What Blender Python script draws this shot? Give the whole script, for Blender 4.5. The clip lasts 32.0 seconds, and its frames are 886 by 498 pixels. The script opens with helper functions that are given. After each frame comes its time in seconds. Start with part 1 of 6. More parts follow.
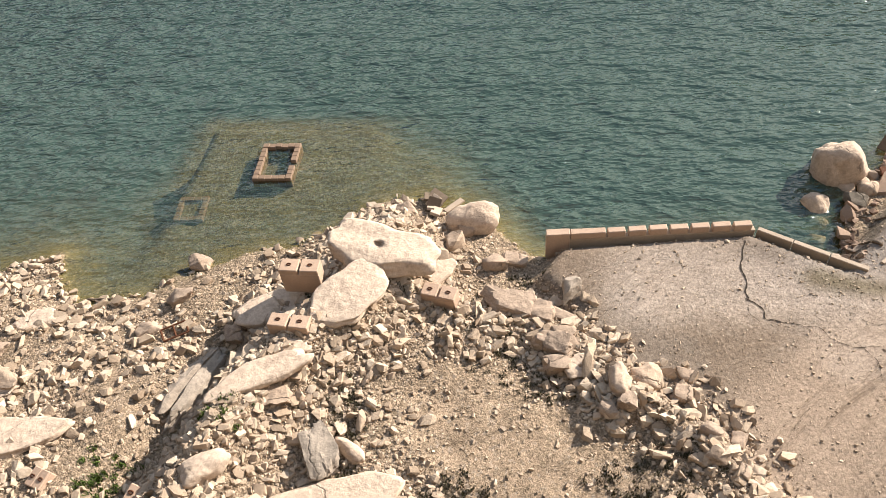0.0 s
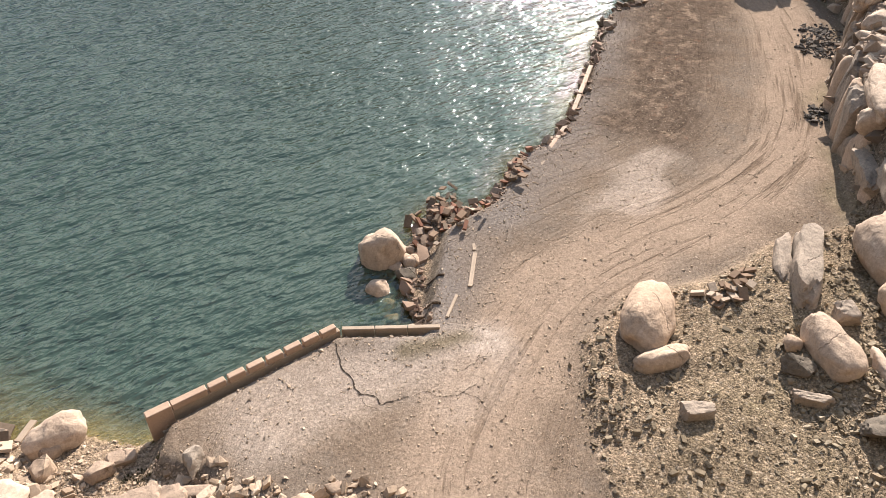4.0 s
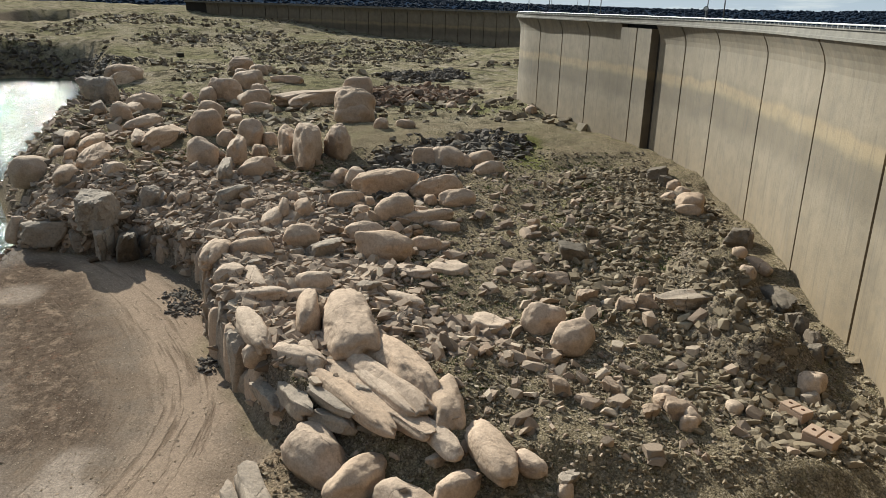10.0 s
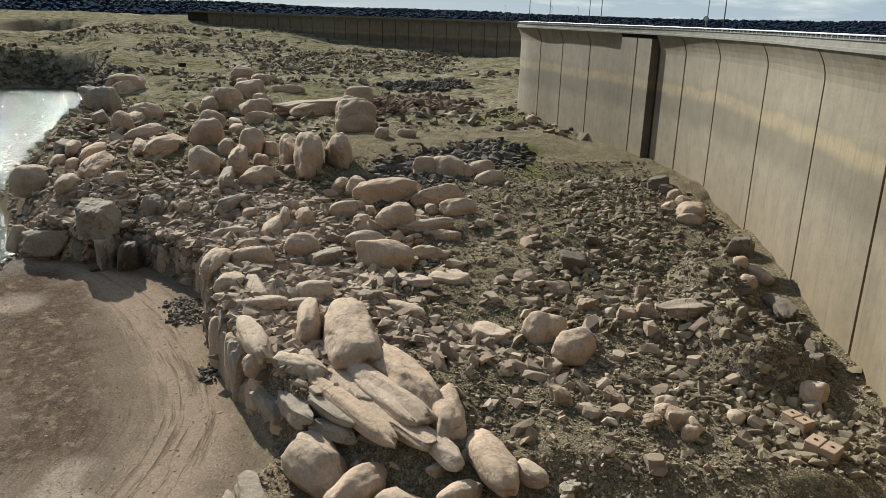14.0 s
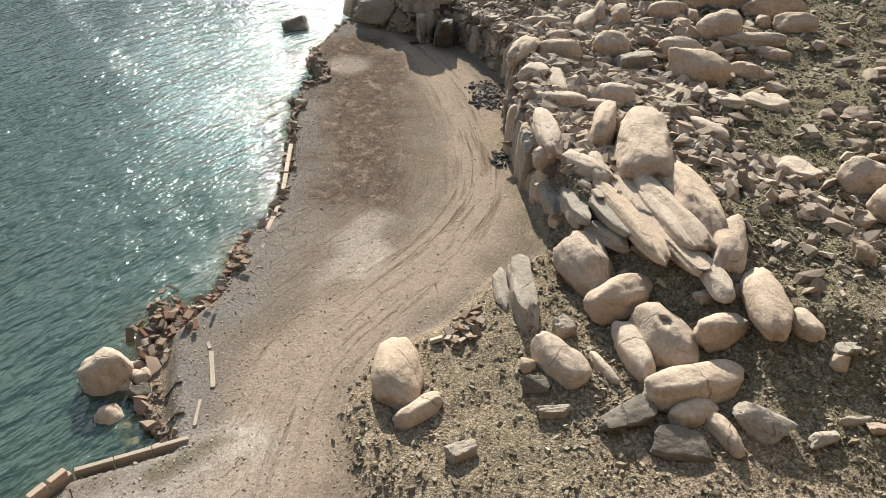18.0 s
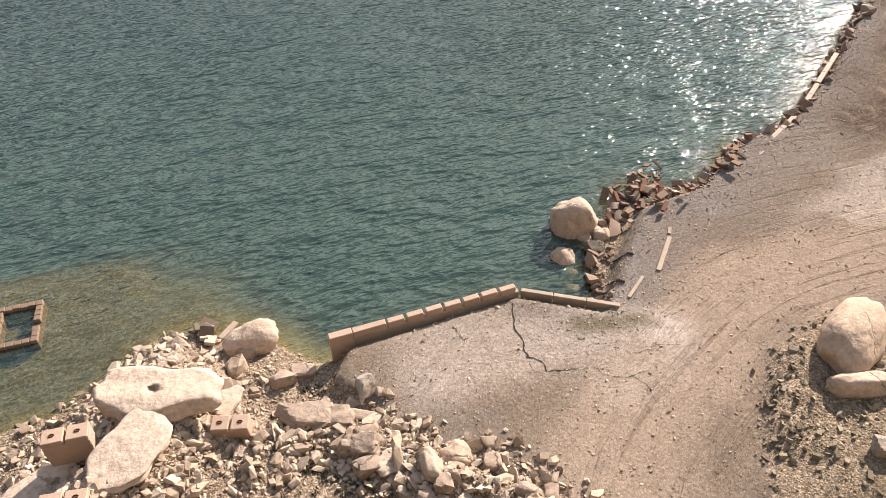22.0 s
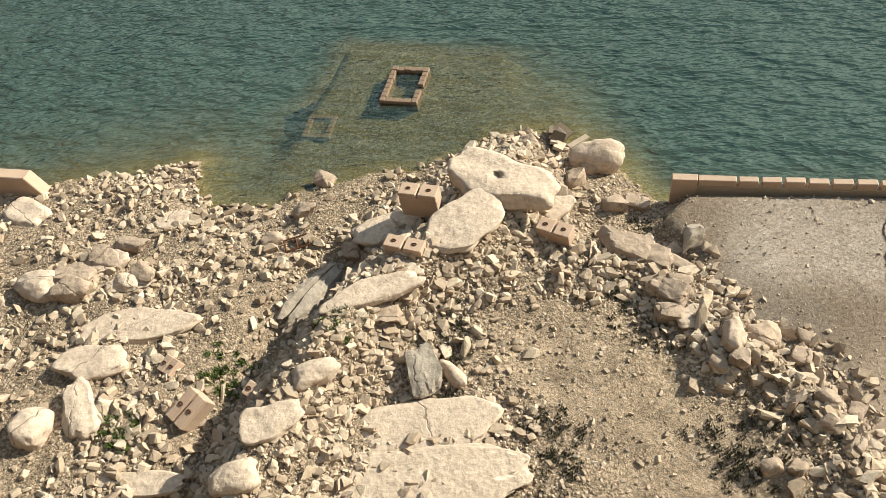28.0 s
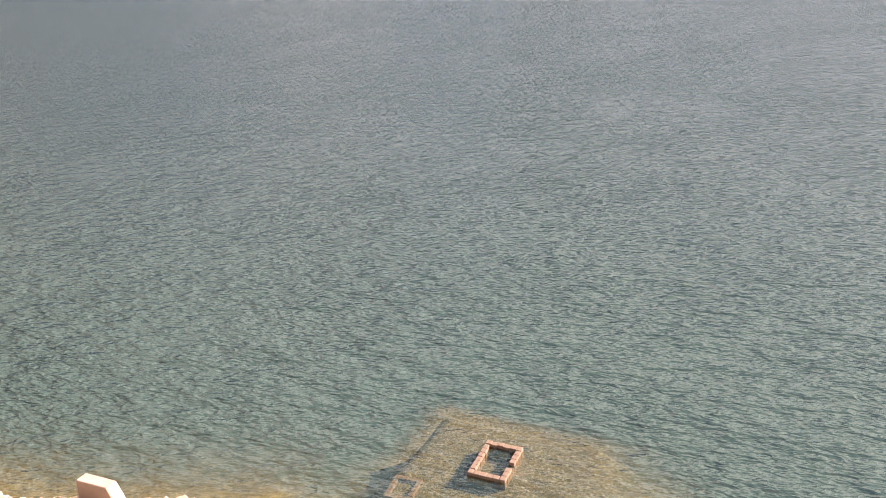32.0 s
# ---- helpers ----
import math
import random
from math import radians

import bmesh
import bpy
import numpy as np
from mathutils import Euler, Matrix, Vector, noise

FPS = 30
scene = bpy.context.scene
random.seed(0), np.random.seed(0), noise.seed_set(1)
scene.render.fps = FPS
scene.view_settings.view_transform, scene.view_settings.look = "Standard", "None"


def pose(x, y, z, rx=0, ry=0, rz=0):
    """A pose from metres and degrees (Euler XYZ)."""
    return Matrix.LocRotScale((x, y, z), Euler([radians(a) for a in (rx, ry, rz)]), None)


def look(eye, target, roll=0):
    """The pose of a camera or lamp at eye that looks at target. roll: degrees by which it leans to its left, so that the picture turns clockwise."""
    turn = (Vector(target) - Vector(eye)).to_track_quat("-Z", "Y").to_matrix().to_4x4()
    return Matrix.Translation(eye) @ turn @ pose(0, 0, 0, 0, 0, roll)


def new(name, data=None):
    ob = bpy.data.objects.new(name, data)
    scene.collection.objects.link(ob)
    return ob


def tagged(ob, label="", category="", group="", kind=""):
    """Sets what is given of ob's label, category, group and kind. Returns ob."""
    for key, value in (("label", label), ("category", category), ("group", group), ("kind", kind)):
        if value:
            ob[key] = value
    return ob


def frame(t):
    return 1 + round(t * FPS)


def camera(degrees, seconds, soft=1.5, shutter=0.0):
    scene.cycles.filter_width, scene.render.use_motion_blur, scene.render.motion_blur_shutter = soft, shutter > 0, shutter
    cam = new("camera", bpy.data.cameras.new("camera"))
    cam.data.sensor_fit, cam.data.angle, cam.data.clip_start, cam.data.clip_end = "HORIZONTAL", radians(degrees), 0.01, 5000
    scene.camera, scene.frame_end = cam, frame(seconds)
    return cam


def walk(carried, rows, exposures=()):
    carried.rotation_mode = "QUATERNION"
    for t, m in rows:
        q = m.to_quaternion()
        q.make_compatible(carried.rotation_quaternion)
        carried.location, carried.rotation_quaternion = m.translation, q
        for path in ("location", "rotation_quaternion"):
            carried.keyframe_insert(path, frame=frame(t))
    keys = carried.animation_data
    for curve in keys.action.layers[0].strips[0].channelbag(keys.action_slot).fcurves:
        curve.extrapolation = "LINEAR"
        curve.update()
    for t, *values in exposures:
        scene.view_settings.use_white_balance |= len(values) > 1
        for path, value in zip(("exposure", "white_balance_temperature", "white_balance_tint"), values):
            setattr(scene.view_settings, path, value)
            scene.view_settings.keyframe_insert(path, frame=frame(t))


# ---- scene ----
import itertools

EYE = Vector((0.0, 0.0, 44.0))


def aim(heading, tilt, roll):
    h, e = radians(heading), radians(tilt)
    return look(EYE, EYE + Vector((math.sin(h) * math.cos(e), math.cos(h) * math.cos(e), math.sin(e))), ROLL * roll)


ROLL = 1
cam = camera(60.3, 32.0, 0.4)
turns = (
    (0, 0, -47.58, -7.31),
    (0.5, 5.01, -46.38, -6.14),
    (1, 11.22, -44.61, -5.06),
    (1.5, 16.88, -43.16, -3.92),
    (2, 22.93, -41.8, -2.92),
    (2.5, 28.11, -40.9, -1.81),
    (4.5, 48.56, -37.63, 1.03),
    (5, 54.93, -36.16, 1.72),
    (5.5, 60.45, -34.71, 2.32),
    (6, 65.9, -32.98, 2.67),
    (6.5, 70.08, -31.42, 2.9),
    (7, 74.4, -29.53, 3.18),
    (7.5, 77.78, -27.8, 3.39),
    (8, 81.31, -25.71, 3.65),
    (8.5, 83.89, -24.03, 3.56),
    (9, 86.47, -22.16, 3.19),
    (9.5, 88.46, -20.13, 2.58),
    (10, 89.95, -17.56, 1.86),
    (10.5, 90.54, -15.69, 1.41),
    (11, 90.92, -14.2, 1.1),
    (11.5, 91.13, -13.32, 0.95),
    (12, 91.18, -12.96, 0.97),
    (12.5, 91.18, -13.14, 0.96),
    (13, 91, -13.89, 1.04),
    (13.5, 90.65, -15.15, 1.32),
    (15.5, 84.79, -23.31, 3.46),
    (16, 82.09, -25.18, 3.61),
    (16.5, 78.92, -27.06, 3.56),
    (17, 75.38, -29.03, 3.33),
    (17.5, 71.44, -30.86, 2.99),
    (18, 67.07, -32.56, 2.72),
    (18.5, 62.13, -34.12, 2.39),
    (19, 56.5, -35.69, 1.79),
    (19.5, 50.45, -37.14, 1.02),
    (20, 44.75, -38.2, 0.29),
    (20.5, 39.93, -38.9, 0.08),
    (21, 35.04, -39.51, -0.27),
    (21.5, 29.68, -40.43, -1.1),
    (22, 24.25, -41.28, -2.32),
    (22.5, 18.69, -42.55, -3.33),
    (23, 12.8, -44.06, -4.53),
    (23.5, 6.84, -45.8, -5.59),
    (24, 1.32, -47.17, -6.79),
    (24.5, -3.51, -48.39, -8.01),
    (25, -7.35, -49.42, -9.32),
    (25.5, -9.86, -50.07, -10.37),
    (26, -11.26, -50.48, -11.08),
    (26.5, -12.68, -51.08, -12.07),
    (28.5, -14.62, -51.09, -13.46),
    (29, -12.43, -48.87, -11.77),
    (29.5, -10.68, -45.48, -10.03),
    (30, -10.17, -41.21, -8.83),
    (30.5, -10.96, -36.39, -7.91),
    (31, -12.72, -31.63, -7.12),
    (31.5, -15.04, -27.08, -6.47),
    (32, -17.44, -22.87, -5.51),
)
exposures = ((0, 0.7, 6600, 11), (2, 0.7, 6600, 18), (5, 0.69, 6600, 11), (7, 0.51, 6300, 4), (8.5, 0.37, 6300, -2), (10, 0.12, 6350, 3), (11, -0.13, 6300, 4), (13, -0.13, 6300, 4), (15.5, 0.27, 6250, -2), (17, 0.32, 6150, 1), (19, 0.63, 6300, 5), (22, 0.67, 6650, 16), (24, 0.61, 6650, 18), (26, 0.45, 6600, 7), (28.5, 0.47, 6650, 0), (29.5, 0.59, 6700, 8), (30.5, 1.0, 6800, 24), (32, 1.45, 7050, 30))
walk(cam, [(t, aim(h, e, r)) for t, h, e, r in turns], exposures)

# ---- light ----
SUN_AZ, SUN_EL = 60.0, 27.0   # heading from +y towards +x, and height
world = bpy.data.worlds.new("sky")
scene.world = world
world.use_nodes = True
wn, wl = world.node_tree.nodes, world.node_tree.links
sky = wn.new("ShaderNodeTexSky")
sky.sky_type = 'NISHITA'
sky.sun_disc = False
sky.sun_elevation, sky.sun_rotation = radians(SUN_EL), radians(SUN_AZ)
sky.air_density, sky.dust_density, sky.ozone_density = 1.0, 0.6, 1.5
bg = wn["Background"]
bg.inputs["Strength"].default_value = 0.066
co = wn.new("ShaderNodeTexCoord")
# thin broken cloud, flattened towards the horizon
sp = wn.new("ShaderNodeSeparateXYZ")
wl.new(co.outputs["Generated"], sp.inputs[0])
lift = wn.new("ShaderNodeMath")
lift.operation = 'ADD'
lift.inputs[1].default_value = 0.12
wl.new(sp.outputs[2], lift.inputs[0])
flat_co = wn.new("ShaderNodeCombineXYZ")
for k in (0, 1):
    dv = wn.new("ShaderNodeMath")
    dv.operation = 'DIVIDE'
    wl.new(sp.outputs[k], dv.inputs[0])
    wl.new(lift.outputs[0], dv.inputs[1])
    wl.new(dv.outputs[0], flat_co.inputs[k])
cn = wn.new("ShaderNodeTexNoise")
cn.inputs["Scale"].default_value, cn.inputs["Detail"].default_value, cn.inputs["Roughness"].default_value = 0.62, 8, 0.58
wl.new(flat_co.outputs[0], cn.inputs["Vector"])
cr = wn.new("ShaderNodeMapRange")
cr.inputs[1].default_value, cr.inputs[2].default_value = 0.515, 0.64
# the veil is denser above the low sky
veil = wn.new("ShaderNodeMapRange")
veil.inputs[1].default_value, veil.inputs[2].default_value, veil.inputs[4].default_value = 0.12, 0.28, 0.20
wl.new(sp.outputs[2], veil.inputs[0])
thin = wn.new("ShaderNodeMapRange")
thin.inputs[1].default_value, thin.inputs[2].default_value, thin.inputs[4].default_value = 0.5, 0.75, 0.20
wl.new(sp.outputs[2], thin.inputs[0])
cover = wn.new("ShaderNodeMath")
wl.new(cn.outputs[0], cover.inputs[0])
wl.new(veil.outputs[0], cover.inputs[1])
cover2 = wn.new("ShaderNodeMath")
cover2.operation = 'SUBTRACT'
wl.new(cover.outputs[0], cover2.inputs[0])
wl.new(thin.outputs[0], cover2.inputs[1])
wl.new(cover2.outputs[0], cr.inputs[0])
base_sky = wn.new("ShaderNodeMix")
base_sky.data_type = 'RGBA'
base_sky.inputs[0].default_value = 0.72
wl.new(sky.outputs[0], base_sky.inputs[6])
base_sky.inputs[7].default_value = (2.3, 4.5, 8.0, 1)
cm = wn.new("ShaderNodeMix")
cm.data_type = 'RGBA'
wl.new(cr.outputs[0], cm.inputs[0])
wl.new(base_sky.outputs[2], cm.inputs[6])
# grey undersides and bright tops
cn2 = wn.new("ShaderNodeTexNoise")
cn2.inputs["Scale"].default_value, cn2.inputs["Detail"].default_value = 2.1, 5
wl.new(flat_co.outputs[0], cn2.inputs["Vector"])
body = wn.new("ShaderNodeMix")
body.data_type = 'RGBA'
wl.new(cn2.outputs[0], body.inputs[0])
body.inputs[6].default_value, body.inputs[7].default_value = (5.5, 6.0, 6.8, 1), (17.0, 17.0, 16.6, 1)
wl.new(body.outputs[2], cm.inputs[7])
# pale haze along the horizon
haze = wn.new("ShaderNodeMapRange")
haze.inputs[1].default_value, haze.inputs[2].default_value = 0.15, 0.0
haze.inputs[3].default_value, haze.inputs[4].default_value = 0.0, 0.5
wl.new(sp.outputs[2], haze.inputs[0])
pale = wn.new("ShaderNodeMix")
pale.data_type = 'RGBA'
wl.new(haze.outputs[0], pale.inputs[0])
wl.new(cm.outputs[2], pale.inputs[6])
pale.inputs[7].default_value = (11.0, 11.6, 11.9, 1)
# haze and thin cloud glow round the sun
sa, se = radians(SUN_AZ), radians(SUN_EL)
SUN_DIR = Vector((math.sin(sa) * math.cos(se), math.cos(sa) * math.cos(se), math.sin(se)))
dot = wn.new("ShaderNodeVectorMath")
dot.operation = 'DOT_PRODUCT'
dot.inputs[1].default_value = SUN_DIR
wl.new(co.outputs["Generated"], dot.inputs[0])
glow = wn.new("ShaderNodeMath")
glow.operation = 'POWER'
glow.inputs[1].default_value = 9.0
near_sun = wn.new("ShaderNodeMath")
near_sun.operation = 'MAXIMUM'
near_sun.inputs[1].default_value = 0.0
wl.new(dot.outputs["Value"], near_sun.inputs[0])
wl.new(near_sun.outputs[0], glow.inputs[0])
high = wn.new("ShaderNodeMapRange")
high.inputs[1].default_value, high.inputs[2].default_value = 0.05, 0.30
wl.new(sp.outputs[2], high.inputs[0])
glow2 = wn.new("ShaderNodeMath")
glow2.operation = 'MULTIPLY'
wl.new(glow.outputs[0], glow2.inputs[0])
wl.new(high.outputs[0], glow2.inputs[1])
add = wn.new("ShaderNodeMix")
add.data_type, add.blend_type = 'RGBA', 'ADD'
add.clamp_factor = False
wl.new(glow2.outputs[0], add.inputs[0])
wl.new(pale.outputs[2], add.inputs[6])
add.inputs[7].default_value = (8, 7.9, 7.7, 1)
away = wn.new("ShaderNodeMapRange")
away.interpolation_type = 'SMOOTHSTEP'
away.inputs[1].default_value, away.inputs[2].default_value, away.inputs[3].default_value, away.inputs[4].default_value = -0.62, 0.50, 0.12, 1.0
wl.new(dot.outputs["Value"], away.inputs[0])
fall = wn.new("ShaderNodeVectorMath")
fall.operation = 'SCALE'
wl.new(add.outputs[2], fall.inputs[0])
wl.new(away.outputs[0], fall.inputs["Scale"])
wl.new(fall.outputs[0], bg.inputs["Color"])
sun = new("sun", bpy.data.lights.new("sun", 'SUN'))
sun.data.energy, sun.data.angle, sun.data.color = 7.6, radians(0.55), (1.0, 0.945, 0.86)
sun.matrix_world = look(SUN_DIR * 300, (0, 0, 0))
# ---- the lie of the land ----
SHORE = np.array([(-420, -160), (-300, -20), (-140, 26), (-80, 38), (-62, 41.5), (-49.2, 41.9), (-44, 42.5), (-39, 43.8), (-31.7, 44.2),
                  (-29, 40), (-23.4, 39.2), (-18, 41.2), (-10.7, 43.2), (-6.2, 45.2), (-3.4, 46.3), (0.3, 45), (4.5, 41.6), (6.3, 38.8),
                  (8, 37.8), (22.8, 37), (28, 33.5), (31, 38.5), (34.5, 42), (40, 45.6), (44.5, 41.9), (53, 46.2), (58, 45.4), (70.9, 52),
                  (90.2, 63.8), (96.6, 62.3), (107.4, 72.5), (122.6, 75.5), (133, 78.8), (172.6, 104.7), (210, 118), (261, 133)], float)
SHORE_FAR = np.array([(292, 134), (359, 167), (424, 205), (430, 222), (426, 237), (388, 257), (345, 305), (330, 430), (420, 900), (-300, 1700), (-3000, 1800),
                      (-3000, 3200), (3200, 3200), (3200, -3000), (-3000, -3000), (-3000, -300)], float)
LAND = np.vstack([SHORE, SHORE_FAR])
FLAT = np.array([(6.5, 35), (8.6, 37.6), (22.6, 36.5), (27.6, 32.2), (33, 37), (38, 41), (44.5, 41), (53, 45.2), (58, 44.8), (71, 51),
                 (90, 62.5), (107, 71), (127, 76), (123.5, 61), (127, 54.4), (118, 44), (111, 37), (87, 28), (77, 22), (65, 15.5),
                 (57, 19), (50, 20), (41.7, 23.7), (35.7, 23), (29.9, 17.1), (25, 12), (17, 15), (15, 20), (11, 24.5), (9, 30)], float)
BENCH = np.array([(136, 80), (127, 75), (123.5, 61), (127, 54.4), (118, 44), (111, 37), (87, 28), (77, 22), (64, 13), (55, 6), (46, -6),
                  (40, -20), (40, -80), (260, -400), (900, -300), (1300, 1300), (420, 900), (330, 430), (345, 305), (388, 257), (426, 237), (430, 222), (424, 205), (359, 167), (292, 134), (210, 118), (172, 104.7)], float)
CREST = np.array([(-160, -14), (-60, -2.2), (-14, -0.9), (2, -3.4), (15, -12), (31, -24.5), (50, -36.2), (68.7, -41.2), (82, -42.5), (100, -45),
                  (123, -48), (155, -47.6), (178, -43.2), (200, -36.5), (225, -29), (249, -21.8)], float)
OUTCROP = np.array([(-4, 39.5), (-7, 33), (-13.3, 27.8), (-16, 21), (-18, 14), (-20, 6)], float)
GULLY = np.array([(-16, 32), (-20.4, 24.4), (-22, 20), (-24, 12)], float)
BERM = np.array([(1.2, 31.1), (5.4, 31.4), (7.8, 28.2), (9.7, 24.1), (12.8, 22.8), (14.2, 20), (15, 16), (17, 10)], float)


def line_dist(x, y, line):
    """Distance of each point from a chain of segments."""
    best = np.full(x.shape, 1e9)
    for (ax, ay), (bx, by) in zip(line[:-1], line[1:]):
        dx, dy = bx - ax, by - ay
        t = np.clip(((x - ax) * dx + (y - ay) * dy) / (dx * dx + dy * dy), 0, 1)
        best = np.minimum(best, (x - ax - t * dx) ** 2 + (y - ay - t * dy) ** 2)
    return np.sqrt(best)


def area_dist(x, y, poly):
    """Distance from the edge of a closed area, positive inside."""
    inside = np.zeros(x.shape, bool)
    ring = np.vstack([poly, poly[:1]])
    for (ax, ay), (bx, by) in zip(ring[:-1], ring[1:]):
        if ay != by:
            inside ^= ((ay > y) != (by > y)) & (x < (bx - ax) * (y - ay) / (by - ay) + ax)
    return np.where(inside, 1, -1) * line_dist(x, y, ring)


def ease(v):
    v = np.clip(v, 0, 1)
    return v * v * (3 - 2 * v)


LATTICE = np.random.RandomState(7).rand(256, 256)


def bumps(x, y, size, seed=0):
    """Smooth value noise, -1 to 1."""
    u, v = x / size + seed * 17.31, y / size + seed * 9.17
    i, j = np.floor(u).astype(int), np.floor(v).astype(int)
    a, b = ease(u - i), ease(v - j)
    g = lambda p, q: LATTICE[p % 256, q % 256]
    return 2 * ((g(i, j) * (1 - a) + g(i + 1, j) * a) * (1 - b) + (g(i, j + 1) * (1 - a) + g(i + 1, j + 1) * a) * b) - 1


def height(x, y):
    x, y = np.atleast_1d(np.asarray(x, float)), np.atleast_1d(np.asarray(y, float))
    ds = area_dist(x, y, LAND) + (0.9 * bumps(x, y, 3.1, 3) + 0.4 * bumps(x, y, 1.1, 4)) * (x < 4)
    near = 3.6 * (1 - np.exp(-np.maximum(ds, 0) / 16))
    near += 2.6 * np.exp(-(line_dist(x, y, OUTCROP) / 3.2) ** 2) - 2.0 * np.exp(-(line_dist(x, y, GULLY) / 2.2) ** 2)
    near += 0.9 * np.exp(-(line_dist(x, y, BERM) / 2.0) ** 2)
    rough = 0.35 * bumps(x, y, 4.3, 1) + 0.16 * bumps(x, y, 1.7, 2)
    df = area_dist(x, y, FLAT)
    flat = 1.9 + 0.10 * bumps(x, y, 9, 5) + 0.03 * bumps(x, y, 2.1, 6)
    m = ease(df / 1.6 + 0.5)
    z = (near + rough * ease(ds / 5)) * (1 - m) + flat * m
    db = area_dist(x, y, BENCH)
    far = np.hypot(x, y)
    bench = 8.6 + 0.042 * np.clip(x - 70, 0, 110) + 0.016 * np.clip(x - 180, 0, 500) + 0.035 * np.clip(-y - 5, 0, 60)
    bench += 14 * ease((far - 420) / 330) * ease((y + 20) / 260 + 0.08) + (0.9 * bumps(x, y, 11, 8) + 0.45 * bumps(x, y, 4.1, 9) + 0.2 * bumps(x, y, 1.6, 10)) * ease(db / 5)
    bench += (2.4 * bumps(x, y, 47, 11)) * ease((far - 150) / 120)
    bench += (3.4 + 0.9 * bumps(x, y, 2.6, 15) + 0.5 * bumps(x, y, 1.2, 16)) * ease(1.35 - line_dist(x, y, np.array([(74, -33.5), (84, -33), (101, -37.5)], float)) / 5.0)
    bench -= 3.2 * ease(1.2 - line_dist(x, y, np.array([(131, 78), (125, 64), (127, 54), (119, 44)], float)) / 12)
    soft = 1.8 + 36 * ease((68 - x) / 24)
    bench = np.minimum(bench, np.maximum(ds, 0) * 1.1 + 0.4)
    mb = ease(db / soft + 0.25)
    z = z * (1 - mb) + bench * mb
    hills = 62 + 9 * bumps(x, y, 620, 12) + 4 * bumps(x, y, 210, 14)
    z = np.where(ds > 3, z + np.maximum(hills - z, 0) * ease((far - 1150) / 900), z)
    pond = np.hypot((x - 563) / 34, (y - 292) / 16)
    z = np.where(pond < 1.5, z + (-3 - z) * ease(2 - 1.5 * pond), z)
    # the bed of the lake
    edge = ((x + 24.5) * 12 - (y - 50) * 2.5) / 12.26
    shelf = ease(edge / 5.5 + 0.5) * ease((62.3 - y - 0.22 * (x + 22)) / 2.4 + 0.3) * ease((3 - x) / 9) * ease((y - 39) / 3)
    bed = -np.minimum(0.42 * np.maximum(-ds, 0), 7)
    drop = ease((x - 1) / 9)
    bed = bed * (1 - drop) - np.minimum(0.15 + 1.1 * np.maximum(-ds, 0), 7) * drop
    bed = bed * (1 - shelf) + np.maximum(bed, -0.80 + 0.12 * bumps(x, y, 2.3, 13)) * shelf
    return np.where(ds > 0, np.where(pond < 1.5, z, np.maximum(z, 0.02)), bed)

# ---- materials ----
def material(name):
    m = bpy.data.materials.new(name)
    m.use_nodes = True
    nt = m.node_tree
    return m, nt.nodes, nt.links, nt.nodes["Principled BSDF"]


def N(nodes, kind, **values):
    n = nodes.new("ShaderNode" + kind)
    for key, v in values.items():
        if key in ("data_type", "operation", "blend_type", "attribute_name", "feature", "noise_dimensions", "distance", "clamp", "wave_type", "bands_direction", "interpolation_type"):
            if key == "data_type": n.data_type = v
            elif key == "operation": n.operation = v
            elif key == "blend_type": n.blend_type = v
            elif key == "attribute_name": n.attribute_name = v
            elif key == "feature": n.feature = v
            elif key == "wave_type": n.wave_type = v
            elif key == "bands_direction": n.bands_direction = v
            elif key == "clamp": n.use_clamp = v
        else:
            n.inputs[key.replace("_", " ")].default_value = v
    return n


def mixer(nodes, links, fac, a, b, blend="MIX"):
    """A colour mix; a and b are sockets or colours, fac a socket or a number."""
    n = nodes.new("ShaderNodeMix")
    n.data_type, n.blend_type = 'RGBA', blend
    for socket, v in ((n.inputs[0], fac), (n.inputs[6], a), (n.inputs[7], b)):
        if isinstance(v, (int, float)):
            socket.default_value = v
        elif isinstance(v, tuple):
            socket.default_value = (*v, 1)
        else:
            links.new(v, socket)
    return n.outputs[2]


def ramp(nodes, links, value, lo, hi):
    n = nodes.new("ShaderNodeMapRange")
    n.inputs[1].default_value, n.inputs[2].default_value = lo, hi
    links.new(value, n.inputs[0])
    return n.outputs[0]


def calc(nodes, links, op, a, b=0.0):
    n = nodes.new("ShaderNodeMath")
    n.operation = op
    for socket, v in ((n.inputs[0], a), (n.inputs[1], b)):
        if isinstance(v, (int, float)):
            socket.default_value = v
        else:
            links.new(v, socket)
    return n.outputs[0]


def noise_at(nodes, links, co, scale, detail=4.0, rough=0.55):
    n = nodes.new("ShaderNodeTexNoise")
    n.inputs["Scale"].default_value, n.inputs["Detail"].default_value, n.inputs["Roughness"].default_value = scale, detail, rough
    links.new(co, n.inputs["Vector"])
    return n.outputs[0]


def cells_at(nodes, links, co, scale, feature='F1', out=0):
    n = nodes.new("ShaderNodeTexVoronoi")
    n.feature = feature
    n.inputs["Scale"].default_value = scale
    links.new(co, n.inputs["Vector"])
    return n.outputs[out]


def relief(nodes, links, bsdf, height_socket, depth, strength=1.0, before=None):
    n = nodes.new("ShaderNodeBump")
    n.inputs["Distance"].default_value, n.inputs["Strength"].default_value = depth, strength
    links.new(height_socket, n.inputs["Height"])
    if before is not None:
        links.new(before, n.inputs["Normal"])
    links.new(n.outputs[0], bsdf.inputs["Normal"])
    return n.outputs[0]


